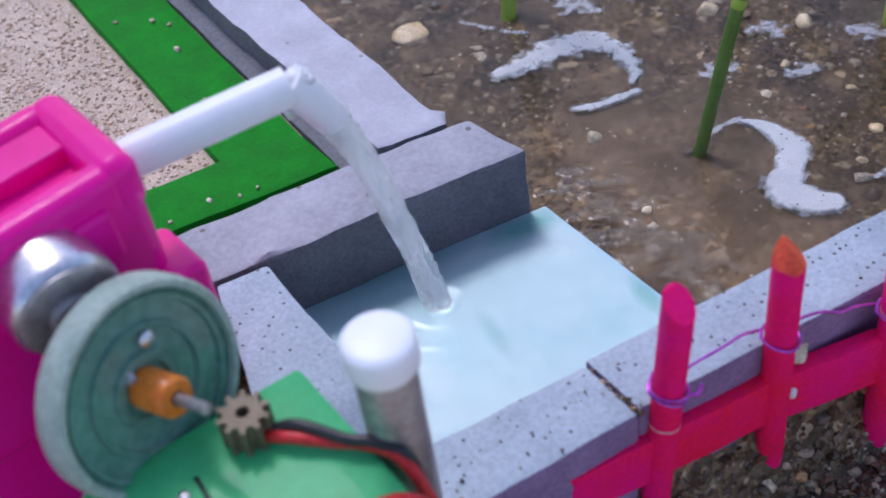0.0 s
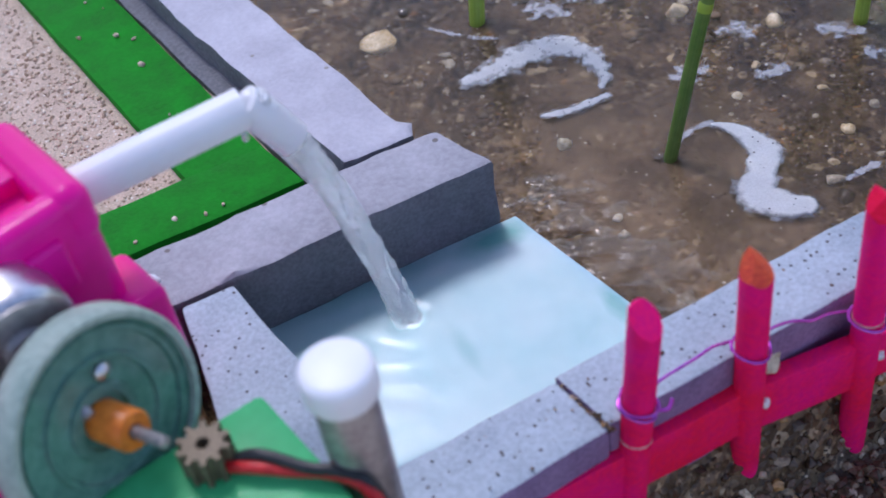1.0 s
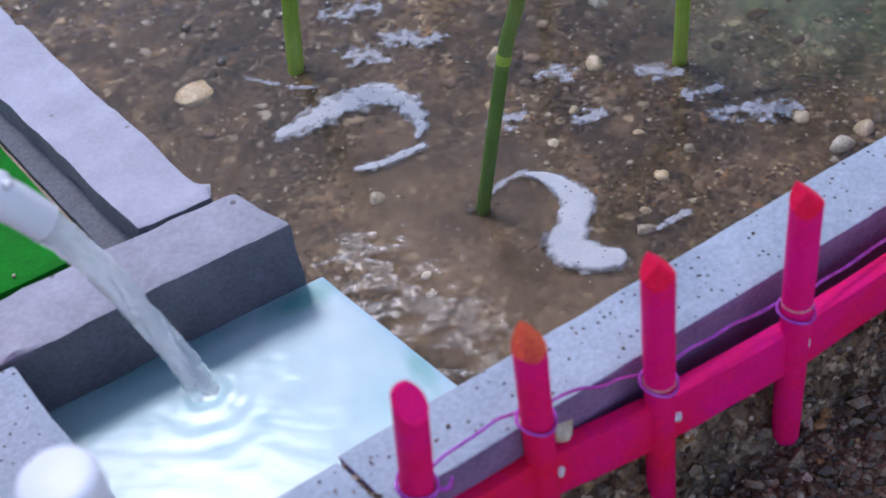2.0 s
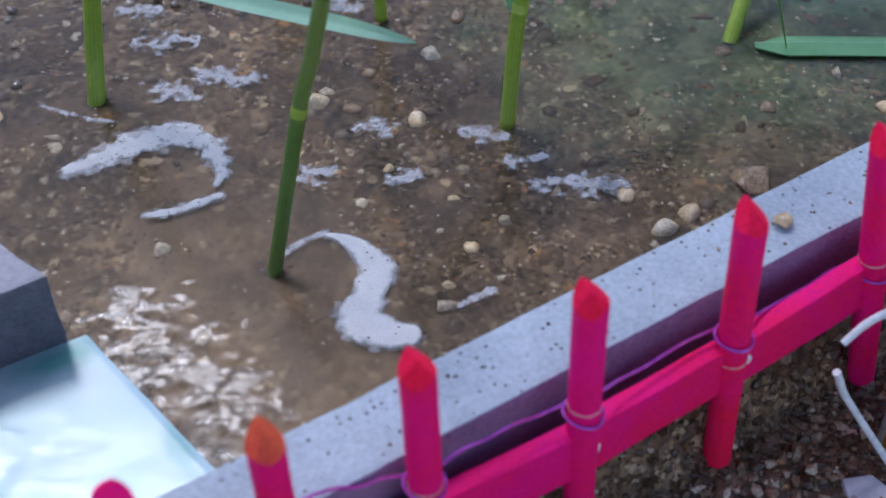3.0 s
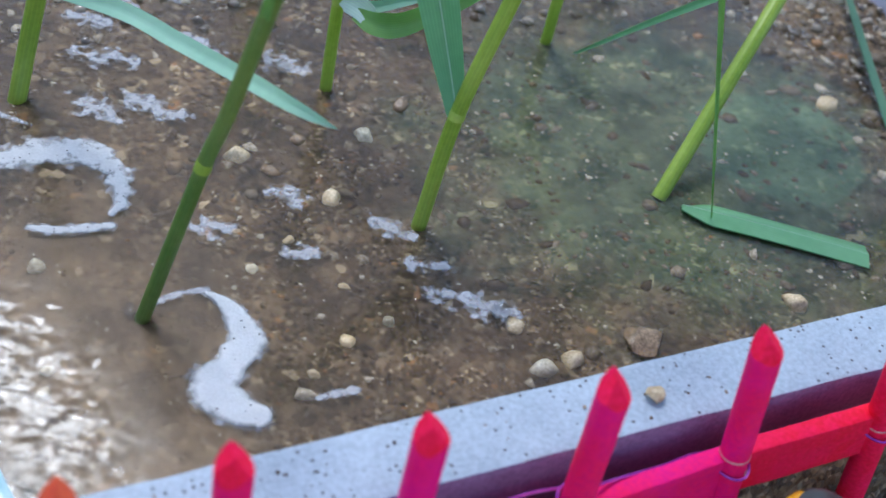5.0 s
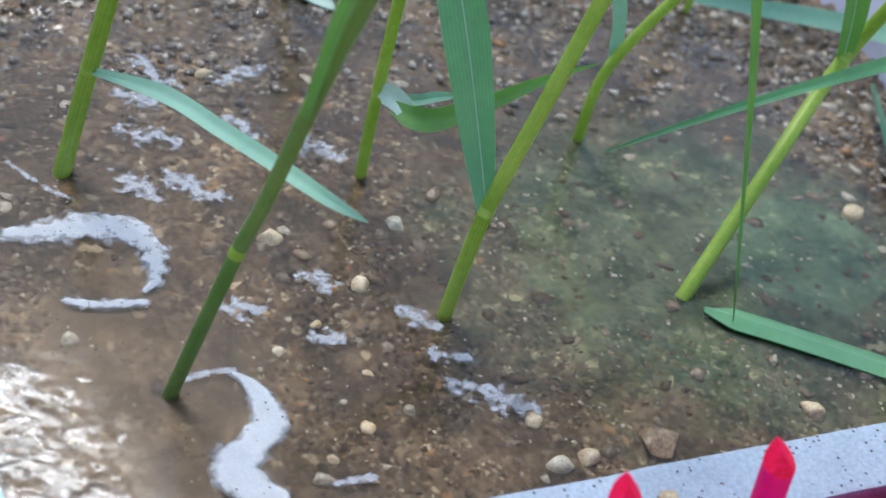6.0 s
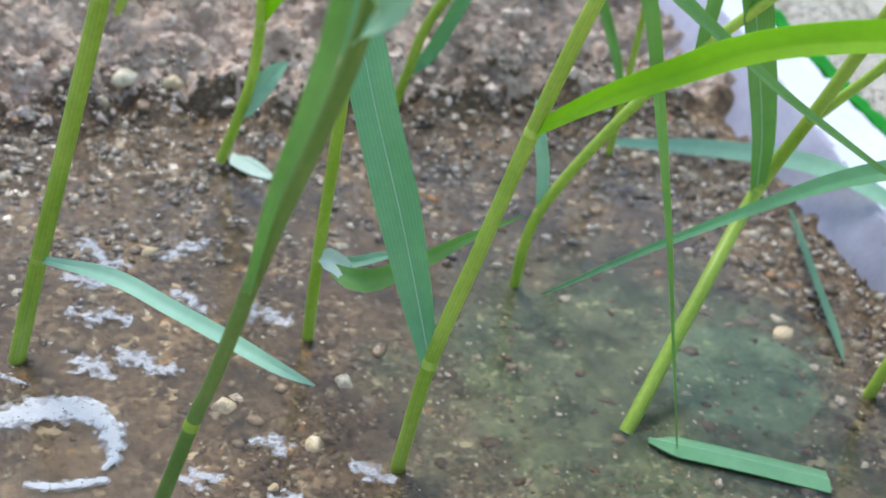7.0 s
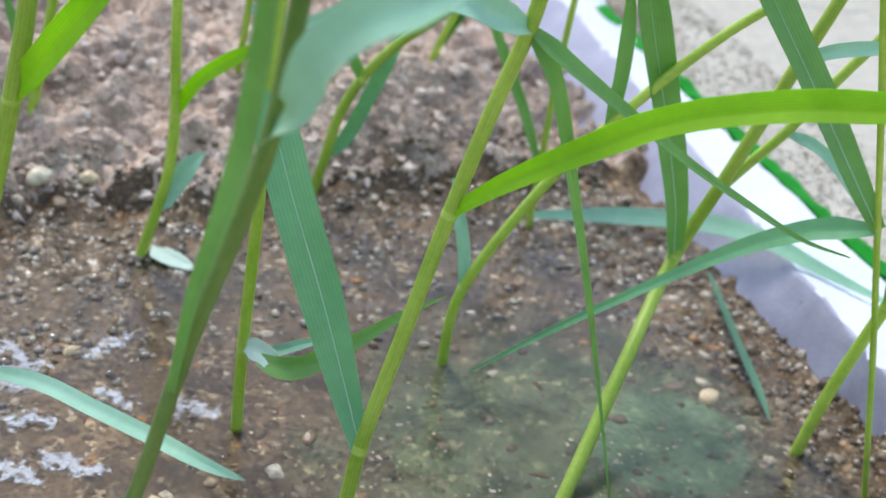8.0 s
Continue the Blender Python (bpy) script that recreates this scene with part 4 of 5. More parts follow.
# falling water
stream = root("water_stream", (35, 31, 0.5), "thin rope of clear water pouring into the basin", "water")
pts = [(24.6, 27.6, 44.6), (26.6, 28.0, 39.4), (29.0, 28.6, 31.0), (31.4, 29.4, 21.0), (33.6, 30.2, 10.0), (35.0, 30.8, 0.6)]
part("jet", tube(pts, [2.1, 1.9, 1.8, 1.8, 2.0, 2.3], 18, 12, 0.10, 3), POURED, stream)
for k in range(3):
    off = [(1.3, 0.7), (-1.2, 0.8), (0.3, -1.3)][k]
    rib = [(x + off[0] * math.cos(i * 1.1 + k), y + off[1] * math.sin(i * 0.9 + k), z) for i, (x, y, z) in enumerate(pts)]
    part("strand", tube(rib, [0.8, 0.95, 0.85, 0.9, 1.0, 0.9], 10, 8, 0.14, 9 + k), POURED, stream)
bm = bmesh.new()
bmesh.ops.create_grid(bm, x_segments=40, y_segments=40, size=5)
for v in bm.verts:
    d = math.hypot(v.co.x, v.co.y)
    v.co.z = 0.60 - 0.5 * max(0.0, min(1.0, (d - 2.4) / 2.4)) + 1.9 * math.exp(-(d / 1.9) ** 2) + 0.16 * math.cos(d * 2.0) * math.exp(-d / 3.4) + 0.25 * swell(v.co.x, v.co.y, 2, 31) * math.exp(-d / 5)
    v.co += Vector((35.2, 30.8, 0.0))
link_bm("splash", bm, DROP, stream, label="rippled mound where the jet lands", sheet=True)
for piece in stream.children:
    piece.visible_shadow = False

# ---- drive: motor, wheel, gear box ----
ax = Vector((0.17, -0.985, 0.0))
motor = root("pump_motor", (-11, 18, 38), "round steel motor with a domed shiny end", "motor")
mm = aim((-12.0, 13.4, 45.4), Vector((0.24, -0.96, -0.10))) @ Matrix.Scale(1.24, 4)
part("can", lathe([(0.1, -7.4), (4.6, -7.4), (5.2, -7.0), (5.3, -0.6), (5.25, 0.5), (4.9, 0.9), (3.2, 0.95), (0.1, 1.0)], 40, mm), STEEL, motor)
part("end_plate", lathe([(0.1, 0.9), (4.75, 0.92), (4.75, 1.2), (4.5, 1.35), (0.1, 1.4)], 40, mm), DULL_METAL, motor)
part("end_cap", lathe([(0.1, 1.0), (2.2, 1.1), (2.1, 2.3), (0.1, 2.4)], 24, mm), DULL_METAL, motor)
part("shaft", lathe([(0.75, 0), (0.75, 12), (0.1, 12.2)], 12, aim((-11.9, 13.4, 46.0), Vector((0.28, -0.85, -0.45)))), DULL_METAL, motor)
wheel = root("drive_wheel", (-8, 5, 28), "sea-green plastic drive wheel with a pale rubber tyre", "wheel")
wm = aim((-7.7, 4.5, 38.0), Vector((0.50, -0.80, 0.22))) @ Matrix.Scale(1.03, 4)
part("tyre", lathe([(11.0, -2.0), (11.7, -2.3), (12.2, -1.6), (12.3, 0.0), (12.2, 1.4), (11.8, 2.0), (11.1, 1.9), (10.8, 0), (11.0, -2.0)], 64, wm), TYRE, wheel, "pale rubber tyre")
part("disc", lathe([(0.1, 0.3), (3.0, 0.3), (3.2, 0.9), (4.2, 1.0), (4.4, 0.5), (6.6, 0.6), (6.8, 1.2), (7.4, 1.25), (7.6, 0.7), (9.6, 0.8), (9.8, 1.3), (10.3, 1.35), (10.5, 0.9), (11.2, 1.4), (11.2, -1.6), (0.1, -1.2)], 64, wm), WHEEL_DISC, wheel)
hub = part("hub", lathe([(0.1, -4.2), (2.2, -4.2), (2.3, -3.8), (2.3, 5.0), (2.0, 5.4), (0.9, 5.5), (0.9, 4.6), (0.1, 4.6)], 32, wm), ORANGE, wheel, "orange plastic hub")
part("bolt", lathe([(0.1, 0), (1.0, 0), (0.95, 0.5), (0.5, 0.8), (0.1, 0.9)], 16, wm @ Matrix.Translation((2.6, 4.9, 0.7))), STEEL, wheel)

gearbox = root("gear_box", (-2, -4, 5), "green plastic gear box with a small brown gear and cables", "gear box")
g0 = Matrix.Translation((-1.6, -5.6, 1.6)) @ Matrix.Rotation(radians(8), 4, "Z")
part("case", block([(-18.5, -0.6), (9.0, 4.2), (14.2, -20.0), (-12.0, -24.0)], 5.0, 31.6, 1.0, 0.05, 4.0, 55), GREEN_PLASTIC, gearbox)
part("axle", lathe([(0.7, 0), (0.7, 10.0), (0.1, 10.2)], 12, wm), DULL_METAL, gearbox)
part("cover_seam", rounded_box((0.6, 9, 0.5), 0.2, g0 @ Matrix.Translation((-4.5, -3.0, 30.0)), 1), BLACK, gearbox)
part("screw", lathe([(0.1, 0), (0.8, 0), (0.7, 0.5), (0.1, 0.7)], 14, g0 @ Matrix.Translation((-6.6, -0.2, 29.9))), STEEL, gearbox)
bm = bmesh.new()
prof = []
for k in range(10):
    for da, r in ((-0.16, 2.2), (-0.09, 3.0), (0.09, 3.0), (0.16, 2.2)):
        prof.append((2 * math.pi * k / 10 + da, r))
lo = [bm.verts.new((r * math.cos(a), r * math.sin(a), 0)) for a, r in prof]
hi = [bm.verts.new((r * math.cos(a), r * math.sin(a), 4.6)) for a, r in prof]
li = [bm.verts.new((0.8 * math.cos(a), 0.8 * math.sin(a), 4.6)) for a, r in prof]
lb = [bm.verts.new((0.8 * math.cos(a), 0.8 * math.sin(a), 2.0)) for a, r in prof]
for j in range(len(prof)):
    k = (j + 1) % len(prof)
    bm.faces.new((lo[j], lo[k], hi[k], hi[j]))
    bm.faces.new((hi[j], hi[k], li[k], li[j]))
    bm.faces.new((li[j], li[k], lb[k], lb[j]))
bm.faces.new(lo[::-1])
bm.faces.new(lb)
bmesh.ops.transform(bm, matrix=Matrix.Translation((0.9, -2.4, 31.2)), verts=bm.verts)
part("gear", bm, BRASS, gearbox, "small dull brown gear with ten teeth", smooth=False)
part("red_cable", tube([(2.4, -4.2, 32.6), (5.0, -6.4, 33.2), (8.4, -8.6, 32.8), (11.4, -10.6, 32.8), (14.2, -13.6, 32.2), (15.6, -17, 28), (16.4, -19, 18)], [0.75, 0.75], 10, 6), RED_WIRE, gearbox, "red insulated cable")
part("black_cable", tube([(2.6, -3.6, 32.6), (5.8, -5.6, 34.0), (9.8, -9.6, 33.6), (12.6, -11.6, 33.4), (15.4, -14.4, 31), (16.2, -18, 18)], [0.7, 0.7], 10, 6), BLACK, gearbox, "black insulated cable")
part("red_cable", tube([(6.4, -20.6, 32.4), (8.8, -19.4, 32.9), (11.6, -19.4, 32.8), (13.8, -20.6, 31.8), (15.4, -22.6, 27)], [1.3, 1.3], 10, 6), RED_WIRE, gearbox, "coiled end of the red cable")

canister = root("metal_tube", (15.6, -9.4, 13.6), "dull metal tube with a white plastic cap", "tube")
part("body", lathe([(0.1, 0), (3.3, 0), (3.4, 0.4), (3.4, 30.4), (3.1, 30.9), (0.1, 31.0)], 36, aim((15.6, -9.6, 13.7), (0.0, 0.0, 1))), DULL_METAL, canister)
part("cap", lathe([(3.45, 29.4), (3.95, 29.6), (4.0, 30.0), (4.0, 32.6), (3.9, 33.1), (3.55, 33.45), (2.9, 33.6), (0.1, 33.65)], 36, aim((15.6, -9.6, 13.7), (0.0, 0.0, 1))), WHITE_PLASTIC, canister, "flat white cap")

# ---- taped part beside the fence ----
shift = Matrix.Translation((5.0, 0, -6.0))
can = root("taped_coil", (157.5, -21.5, -14), "part wrapped in crinkled yellow tape with two pale leads", "component")
prof = [(0.1, -16)] + [(5.2 + 0.25 * math.sin(k * 2.3), -16 + k * 1.6) for k in range(21)] + [(4.4, 17.2), (0.1, 17.4)]
bm = lathe(prof, 40, shift @ aim((154.6, -21.4, 0), (0.06, 0.05, 1)))
for v in bm.verts:
    v.co += noise.noise_vector(v.co * 0.45) * 0.7
part("tape_wrap", bm, YELLOW, can)
part("cap", lathe([(0.1, 0), (3.6, 0), (4.2, 0.8), (4.1, 2.0), (2.8, 2.8), (0.1, 3.0)], 30, shift @ aim((155.7, -20.6, 16.6), (0.06, 0.05, 1))), BLACK, can, "black rubber end")
part("lead", tube([(153.2, -18.2, 12.0), (149.8, -16.6, 11.2), (146.8, -15.6, 9.4), (143.6, -15.4, 7.0)], [0.75, 0.55, 0.5], 10, 6), LEAD, can)
part("lead", tube([(150.8, -25.0, -15.0), (147.6, -21.6, -8.6), (144.2, -18.0, -1.6), (142.6, -16.6, 3.0)], [0.55, 0.5, 0.6], 10, 6, 0.05, 4), LEAD, can)
part("seam_wire", tube([(151.8, -19.6, 6.4), (151.4, -20.4, 0.4), (151.6, -20.4, -8.6), (152.0, -20.6, -16.6)], [0.5, 0.5], 8, 6), DULL_METAL, can)
scrap = link_bm("metal_scrap", block([(141, -28.5), (149, -30), (148, -23.5), (144, -22.0)], -18.0, -15.6, 0.3, 0.2, 1.5, 33), PLASTER)
tagged(scrap, "small pale grey chip lying on the soil", "chip")


# ---- rice plants ----
def blade(points, width, seed=0, fold=0.16, thick=0.16, shape="blade"):
    """A grass blade along a line: seven across, veined, with a shallow fold, a thin underside and a drawn-out tip."""
    line = spline(points, 7)
    n = len(line)
    bm, low = bmesh.new(), []
    rows = []
    view = Vector((-0.45, -0.65, 0.62))
    rng = random.Random(seed)
    ph = rng.uniform(0, 6)
    for i, p in enumerate(line):
        t = (line[min(i + 1, n - 1)] - line[max(i - 1, 0)]).normalized()
        u = i / (n - 1)
        grow, start, power = {"blade": (3.2, 0.4, 2.4), "strap": (1.4, 0.75, 2.2), "long": (6.0, 0.05, 0.85), "boat": (2.6, 0.12, 0.9), "flap": (2.0, 0.8, 3.0)}[shape]
        w = width * 0.5 * min(1.0, 0.4 + grow * u) * (1 - max(0.0, (u - start) / (1 - start)) ** power) ** 0.9 + 0.08
        w *= 1 + 0.04 * math.sin(9 * u + ph)
        tilt = view + Vector((0.25 * math.sin(2.2 * u + ph), 0.2 * math.cos(1.7 * u + ph), 0))
        side = t.cross(tilt).normalized()
        nor = side.cross(t).normalized()
        up, dn = [], []
        for k in range(-3, 4):
            q = p + side * (w * k / 3) + nor * (abs(k) / 3 * w * fold * 2 + (0.025 if k % 2 else 0.0))
            up.append(bm.verts.new(q + nor * thick * 0.5))
            dn.append(bm.verts.new(q - nor * thick * 0.5))
        rows.append((up, dn))
    uv = bm.loops.layers.uv.verify()
    for i, ((u0, d0), (u1, d1)) in enumerate(zip(rows, rows[1:])):
        for k in range(6):
            for f, at in ((bm.faces.new((u0[k], u0[k + 1], u1[k + 1], u1[k])), ((k, i), (k + 1, i), (k + 1, i + 1), (k, i + 1))),
                          (bm.faces.new((d0[k + 1], d0[k], d1[k], d1[k + 1])), ((k + 1, i), (k, i), (k, i + 1), (k + 1, i + 1)))):
                for loop, q in zip(f.loops, at):
                    loop[uv].uv = (q[0] / 6, q[1] / n)
        for k in (0, 6):
            bm.faces.new((u0[k], u1[k], d1[k], d0[k]))
    for u0, d0 in (rows[0], rows[-1]):
        bm.faces.new(u0 + d0[::-1])
    return bm, line


def rice_plant(label, stem, r0, r1, joints, leaves, shoots=()):
    r0, r1 = r0 * 0.78, r1 * 0.80
    ob = root("rice_plant", stem[0], label, "rice plant", "rice seedlings in the pond")
    low = Vector(stem[0]) - Vector((0, 0, 0.5))
    part("stem", tube([low] + stem, [r0, r0, r0 * 0.97, r1], 14, 7), STEM_DARK if "dark green" in label else STEM, ob)
    for way, ra, rb in shoots:
        part("side_shoot", tube(way, [ra, rb], 12, 7), STEM, ob, "side shoot branching from the stem")
    for j in joints:
        p, way = Vector(stem[j]), Vector(stem[min(j + 1, len(stem) - 1)]) - Vector(stem[j - 1])
        r = r0 + (r1 - r0) * j / len(stem)
        part("node", lathe([(r * 0.98, -1.0), (r * 1.05, -0.5), (r * 1.09, 0.0), (r * 1.05, 0.5), (r * 0.98, 1.0)], 14, aim(p, way)), STEM if "dark green" in label else NODE, ob, "paler swollen joint")
    for k, (pts, w, tone, shape) in enumerate(leaves):
        bm, line = blade(pts, w, len(label) + k, shape=shape)
        leaf = part("leaf", bm, LEAVES[tone], ob)
        if w > 5 and tone != "bright":
            part("midrib", tube([p + Vector((-0.04, -0.06, 0.055)) for p in line[:-4]], [0.17, 0.13, 0.05], 6, 1), MIDRIB, leaf)


rice_plant('rice stem with a long leaf arching over the water', [(77.0, 90.3, 0.0), (81.2, 94.7, 17.6), (88.9, 89.7, 68.2), (90.9, 88.4, 84.0), (92.5, 87.4, 100.4)], 1.9, 1.5, [1, 2], [
    ([(81.2, 94.7, 17.6), (90.3, 79.2, 24.0), (96.1, 65.8, 27.5), (101.1, 52.8, 31.2), (104.8, 40.8, 35.1), (109.6, 37.7, 33.6)], 2.5, 'blue', 'blade'),
    ([(88.9, 89.7, 68.2), (93.4, 83.6, 78.7), (98.2, 77.4, 89.1), (102.3, 71.5, 97.5)], 4.6, 'bright', 'blade'),
])
rice_plant('thick dark green rice stem standing in the water', [(86.7, 39.8, 0.1), (93.7, 41.6, 25.6), (95.6, 39.6, 36.0), (97.6, 31.2, 63.5), (101.0, 23.4, 91.0), (100.9, 18.6, 110.0), (99.9, 14.5, 128.0)], 1.40, 1.42, [1], [
    ([(96.4, 33.0, 55.0), (95.4, 25.6, 73.5), (96.0, 21.8, 84.0), (96.5, 18.3, 94.5), (96.4, 16.0, 104.0), (96.2, 14.4, 112.8), (95.9, 13.2, 121.0)], 2.3, 'mid', 'strap'),
    ([(100.9, 22.0, 95.0), (100.2, 15.4, 100.8), (100.3, 11.8, 107.8), (102.4, 8.0, 112.9), (105.3, 3.8, 116.6), (108.7, -0.8, 120.1)], 4.8, 'blue', 'strap'),
])
rice_plant('rice stem with long narrow leaves hanging to the water', [(133.5, 51.5, 0.1), (136.7, 54.3, 19.6), (141.8, 55.7, 40.8), (146.9, 57.2, 61.1), (149.6, 55.5, 78.8), (152.0, 53.9, 92.6), (152.9, 53.3, 101.8)], 1.6, 1.4, [1, 3], [
    ([(136.7, 54.3, 19.6), (135.2, 59.5, 28.2), (131.5, 65.0, 42.7), (127.3, 70.8, 57.3), (125.0, 75.4, 66.9), (122.9, 79.8, 73.4)], 7.0, 'sea', 'strap'),
    ([(146.9, 57.2, 61.1), (151.0, 50.8, 69.2), (157.0, 44.3, 76.8), (165.5, 36.2, 85.6), (175.9, 27.0, 91.6), (185.6, 18.2, 95.0), (194.8, 9.6, 97.0)], 4.4, 'bright', 'strap'),
    ([(152.0, 53.9, 92.6), (156.7, 51.1, 85.0), (163.5, 50.4, 68.1), (170.9, 49.4, 48.2), (177.7, 48.7, 29.1), (185.3, 43.8, 0.6)], 2.6, 'mid', 'long'),
    ([(152.0, 53.9, 92.6), (157.3, 49.7, 88.6), (166.1, 45.6, 82.6), (176.1, 40.8, 76.0), (186.2, 35.8, 70.3), (194.8, 31.8, 65.9), (202.6, 28.4, 63.8)], 2.8, 'mid', 'long'),
    ([(152.0, 53.9, 92.6), (144.5, 49.8, 96.0), (137.6, 47.7, 98.9), (130.5, 45.7, 100.2), (123.4, 43.8, 99.6)], 4.4, 'blue', 'blade'),
])
rice_plant('pale green rice stem leaning over a floating leaf', [(180.4, 52.3, -0.0), (199.5, 67.2, 15.6), (218.6, 82.0, 29.2), (223.8, 78.6, 52.3), (228.8, 75.4, 75.1), (231.8, 73.4, 88.7), (234.4, 71.8, 101.4)], 1.8, 1.5, [2, 4], [
    ([(218.6, 82.0, 29.2), (214.6, 81.9, 42.5), (208.8, 84.1, 59.2), (202.4, 86.8, 76.7), (195.8, 89.5, 94.8)], 6.4, 'mid', 'strap'),
    ([(228.8, 75.4, 75.1), (231.2, 69.9, 79.5), (236.5, 63.7, 82.4), (244.0, 56.1, 84.1)], 2.6, 'blue', 'blade'),
    ([(232.4, 76.6, 59.5), (238.4, 72.4, 57.5), (245.3, 68.7, 51.3), (251.2, 65.7, 44.0)], 2.4, 'blue', 'blade'),
], [([(222.5, 79.4, 46.3), (227.8, 78.4, 52.7), (232.4, 76.6, 59.5), (239.2, 74.6, 71.0), (245.2, 72.0, 81.8), (251.3, 68.0, 94.4)], 1.1, 1.0)])
rice_plant('green rice stem rising from the wet gravel', [(236.0, 49.9, -0.0), (237.6, 48.8, 16.3), (241.1, 46.6, 36.8), (245.4, 43.8, 56.0), (248.7, 41.7, 73.0)], 1.6, 1.4, [2], [
    ([(241.1, 46.6, 36.8), (237.2, 45.5, 64.1), (233.7, 44.2, 89.7)], 4.2, 'mid', 'blade'),
])
rice_plant('slender rice shoot with a leaf bending down to the water', [(239.8, 33.8, 0.0), (233.5, 40.3, 32.6), (229.0, 45.6, 55.8), (222.8, 49.5, 79.5), (217.3, 53.0, 100.1)], 0.8, 0.9, [2], [
    ([(229.0, 45.6, 55.8), (221.9, 53.1, 52.2), (214.7, 60.7, 45.1), (207.5, 68.2, 35.5), (197.6, 77.6, 22.2), (188.6, 86.3, 9.2), (179.6, 95.1, -4.6)], 4.4, 'sea', 'long'),
    ([(229.0, 45.6, 55.8), (224.5, 53.2, 65.6), (216.1, 61.0, 79.8), (209.7, 67.5, 90.7), (204.5, 73.2, 100.5)], 6.6, 'mid', 'strap'),
])
rice_plant('slanting rice stem with a dark node', [(177.4, 96.5, 0.0), (178.3, 95.9, 18.3), (188.9, 91.5, 43.2), (198.0, 87.9, 57.4), (207.1, 83.3, 71.1), (215.2, 79.3, 81.2), (222.7, 74.4, 89.5)], 1.4, 1.1, [1, 3], [
    ([(178.3, 95.9, 18.3), (178.6, 98.1, 25.3), (176.7, 100.5, 34.6), (175.4, 102.6, 40.6)], 2.4, 'blue', 'blade'),
    ([(198.0, 87.9, 57.4), (198.1, 87.9, 67.4), (197.4, 88.4, 77.3), (195.8, 89.4, 88.7)], 2.8, 'mid', 'blade'),
])
rice_plant("thin rice stem at the water's edge", [(227.0, 144.0, 0.0), (226.6, 144.2, 16.2), (225.9, 144.7, 40.4), (225.9, 144.7, 63.1)], 1.1, 1.0, [1], [
    ([(226.6, 144.2, 16.2), (221.2, 149.3, 31.1), (213.9, 155.6, 47.7), (209.2, 160.3, 60.1)], 2.4, 'mid', 'blade'),
])
rice_plant('upright rice stem at the edge of the mud', [(128.1, 148.7, 0.0), (130.8, 147.0, 13.1), (132.5, 145.8, 23.9), (132.9, 145.6, 35.9), (132.3, 146.0, 50.2), (131.8, 146.3, 67.8)], 1.5, 1.3, [3], [
    ([(132.9, 145.6, 35.9), (135.6, 142.7, 44.1), (140.2, 138.5, 50.5), (144.1, 134.8, 54.4), (148.6, 130.7, 56.8)], 3.0, 'bright', 'blade'),
    ([(130.8, 147.0, 13.1), (133.5, 146.0, 18.2), (136.9, 145.8, 23.5), (140.0, 145.8, 26.7)], 4.4, 'blue', 'blade'),
])
rice_plant('short rice stem on the dry mud', [(168.9, 206.0, 10.0), (169.7, 205.5, 21.8), (170.6, 204.9, 37.5), (171.1, 204.6, 51.0)], 1.3, 1.2, [1], [
    ([(170.4, 205.0, 36.0), (180.1, 197.6, 33.4), (188.9, 190.7, 39.8), (194.7, 185.8, 49.1)], 3.4, 'blue', 'blade'),
])
rice_plant('curved rice stem growing out of the mud bank', [(173.6, 161.6, 3.0), (175.5, 160.4, 15.0), (177.2, 159.3, 26.6), (180.6, 157.1, 36.8), (186.5, 153.3, 47.0), (195.4, 147.5, 57.6), (202.6, 142.9, 66.6)], 1.6, 1.4, [3], [
    ([(175.5, 160.4, 15.0), (180.7, 160.3, 20.7), (185.1, 158.3, 34.6), (188.5, 157.0, 45.7), (191.2, 156.2, 53.6)], 3.4, 'sea', 'blade'),
    ([(180.6, 157.1, 36.8), (177.9, 157.6, 41.6), (175.6, 157.9, 46.4)], 2.6, 'mid', 'blade'),
])
rice_plant('pale-based rice stem on the mud bank', [(113.7, 197.1, 6.0), (115.4, 196.0, 17.0), (117.5, 194.6, 31.2), (120.0, 193.0, 50.8)], 1.6, 1.4, [1], [
    ([(115.4, 196.0, 17.0), (113.4, 199.1, 29.4), (109.8, 203.2, 41.7)], 3.0, 'mid', 'blade'),
])
rice_plant('short green rice shoot on the far bank', [(230.1, 212.9, 9.0), (231.8, 211.8, 19.5), (234.8, 209.8, 32.3), (237.0, 208.5, 45.2)], 1.5, 1.4, [1], [
    ([(231.8, 211.8, 19.5), (238.1, 209.5, 33.2), (246.6, 205.8, 44.5)], 3.0, 'mid', 'blade'),
])
rice_plant('yellow-green rice stem with a curled leaf', [(129.0, 87.5, 0.0), (129.1, 88.7, 17.2), (129.1, 88.6, 43.9), (128.9, 88.8, 62.0), (129.1, 88.7, 77.8), (129.4, 88.5, 90.8)], 1.4, 1.2, [1], [
    ([(130.6, 84.0, 17.6), (132.6, 80.1, 18.3), (135.5, 76.5, 20.6), (139.2, 73.7, 24.8), (142.2, 71.0, 28.7), (145.9, 68.4, 33.4), (149.4, 65.4, 37.9), (152.6, 62.2, 42.1)], 4.9, 'mid', 'boat'),
    ([(129.2, 88.0, 17.8), (130.2, 86.2, 18.6), (131.6, 83.6, 18.6), (132.6, 81.4, 17.9)], 3.6, 'pale', 'flap'),
    ([(131.4, 87.8, 16.3), (135.1, 85.5, 17.8), (138.2, 83.8, 19.8), (141.0, 81.9, 21.4)], 1.9, 'blue', 'blade'),
])

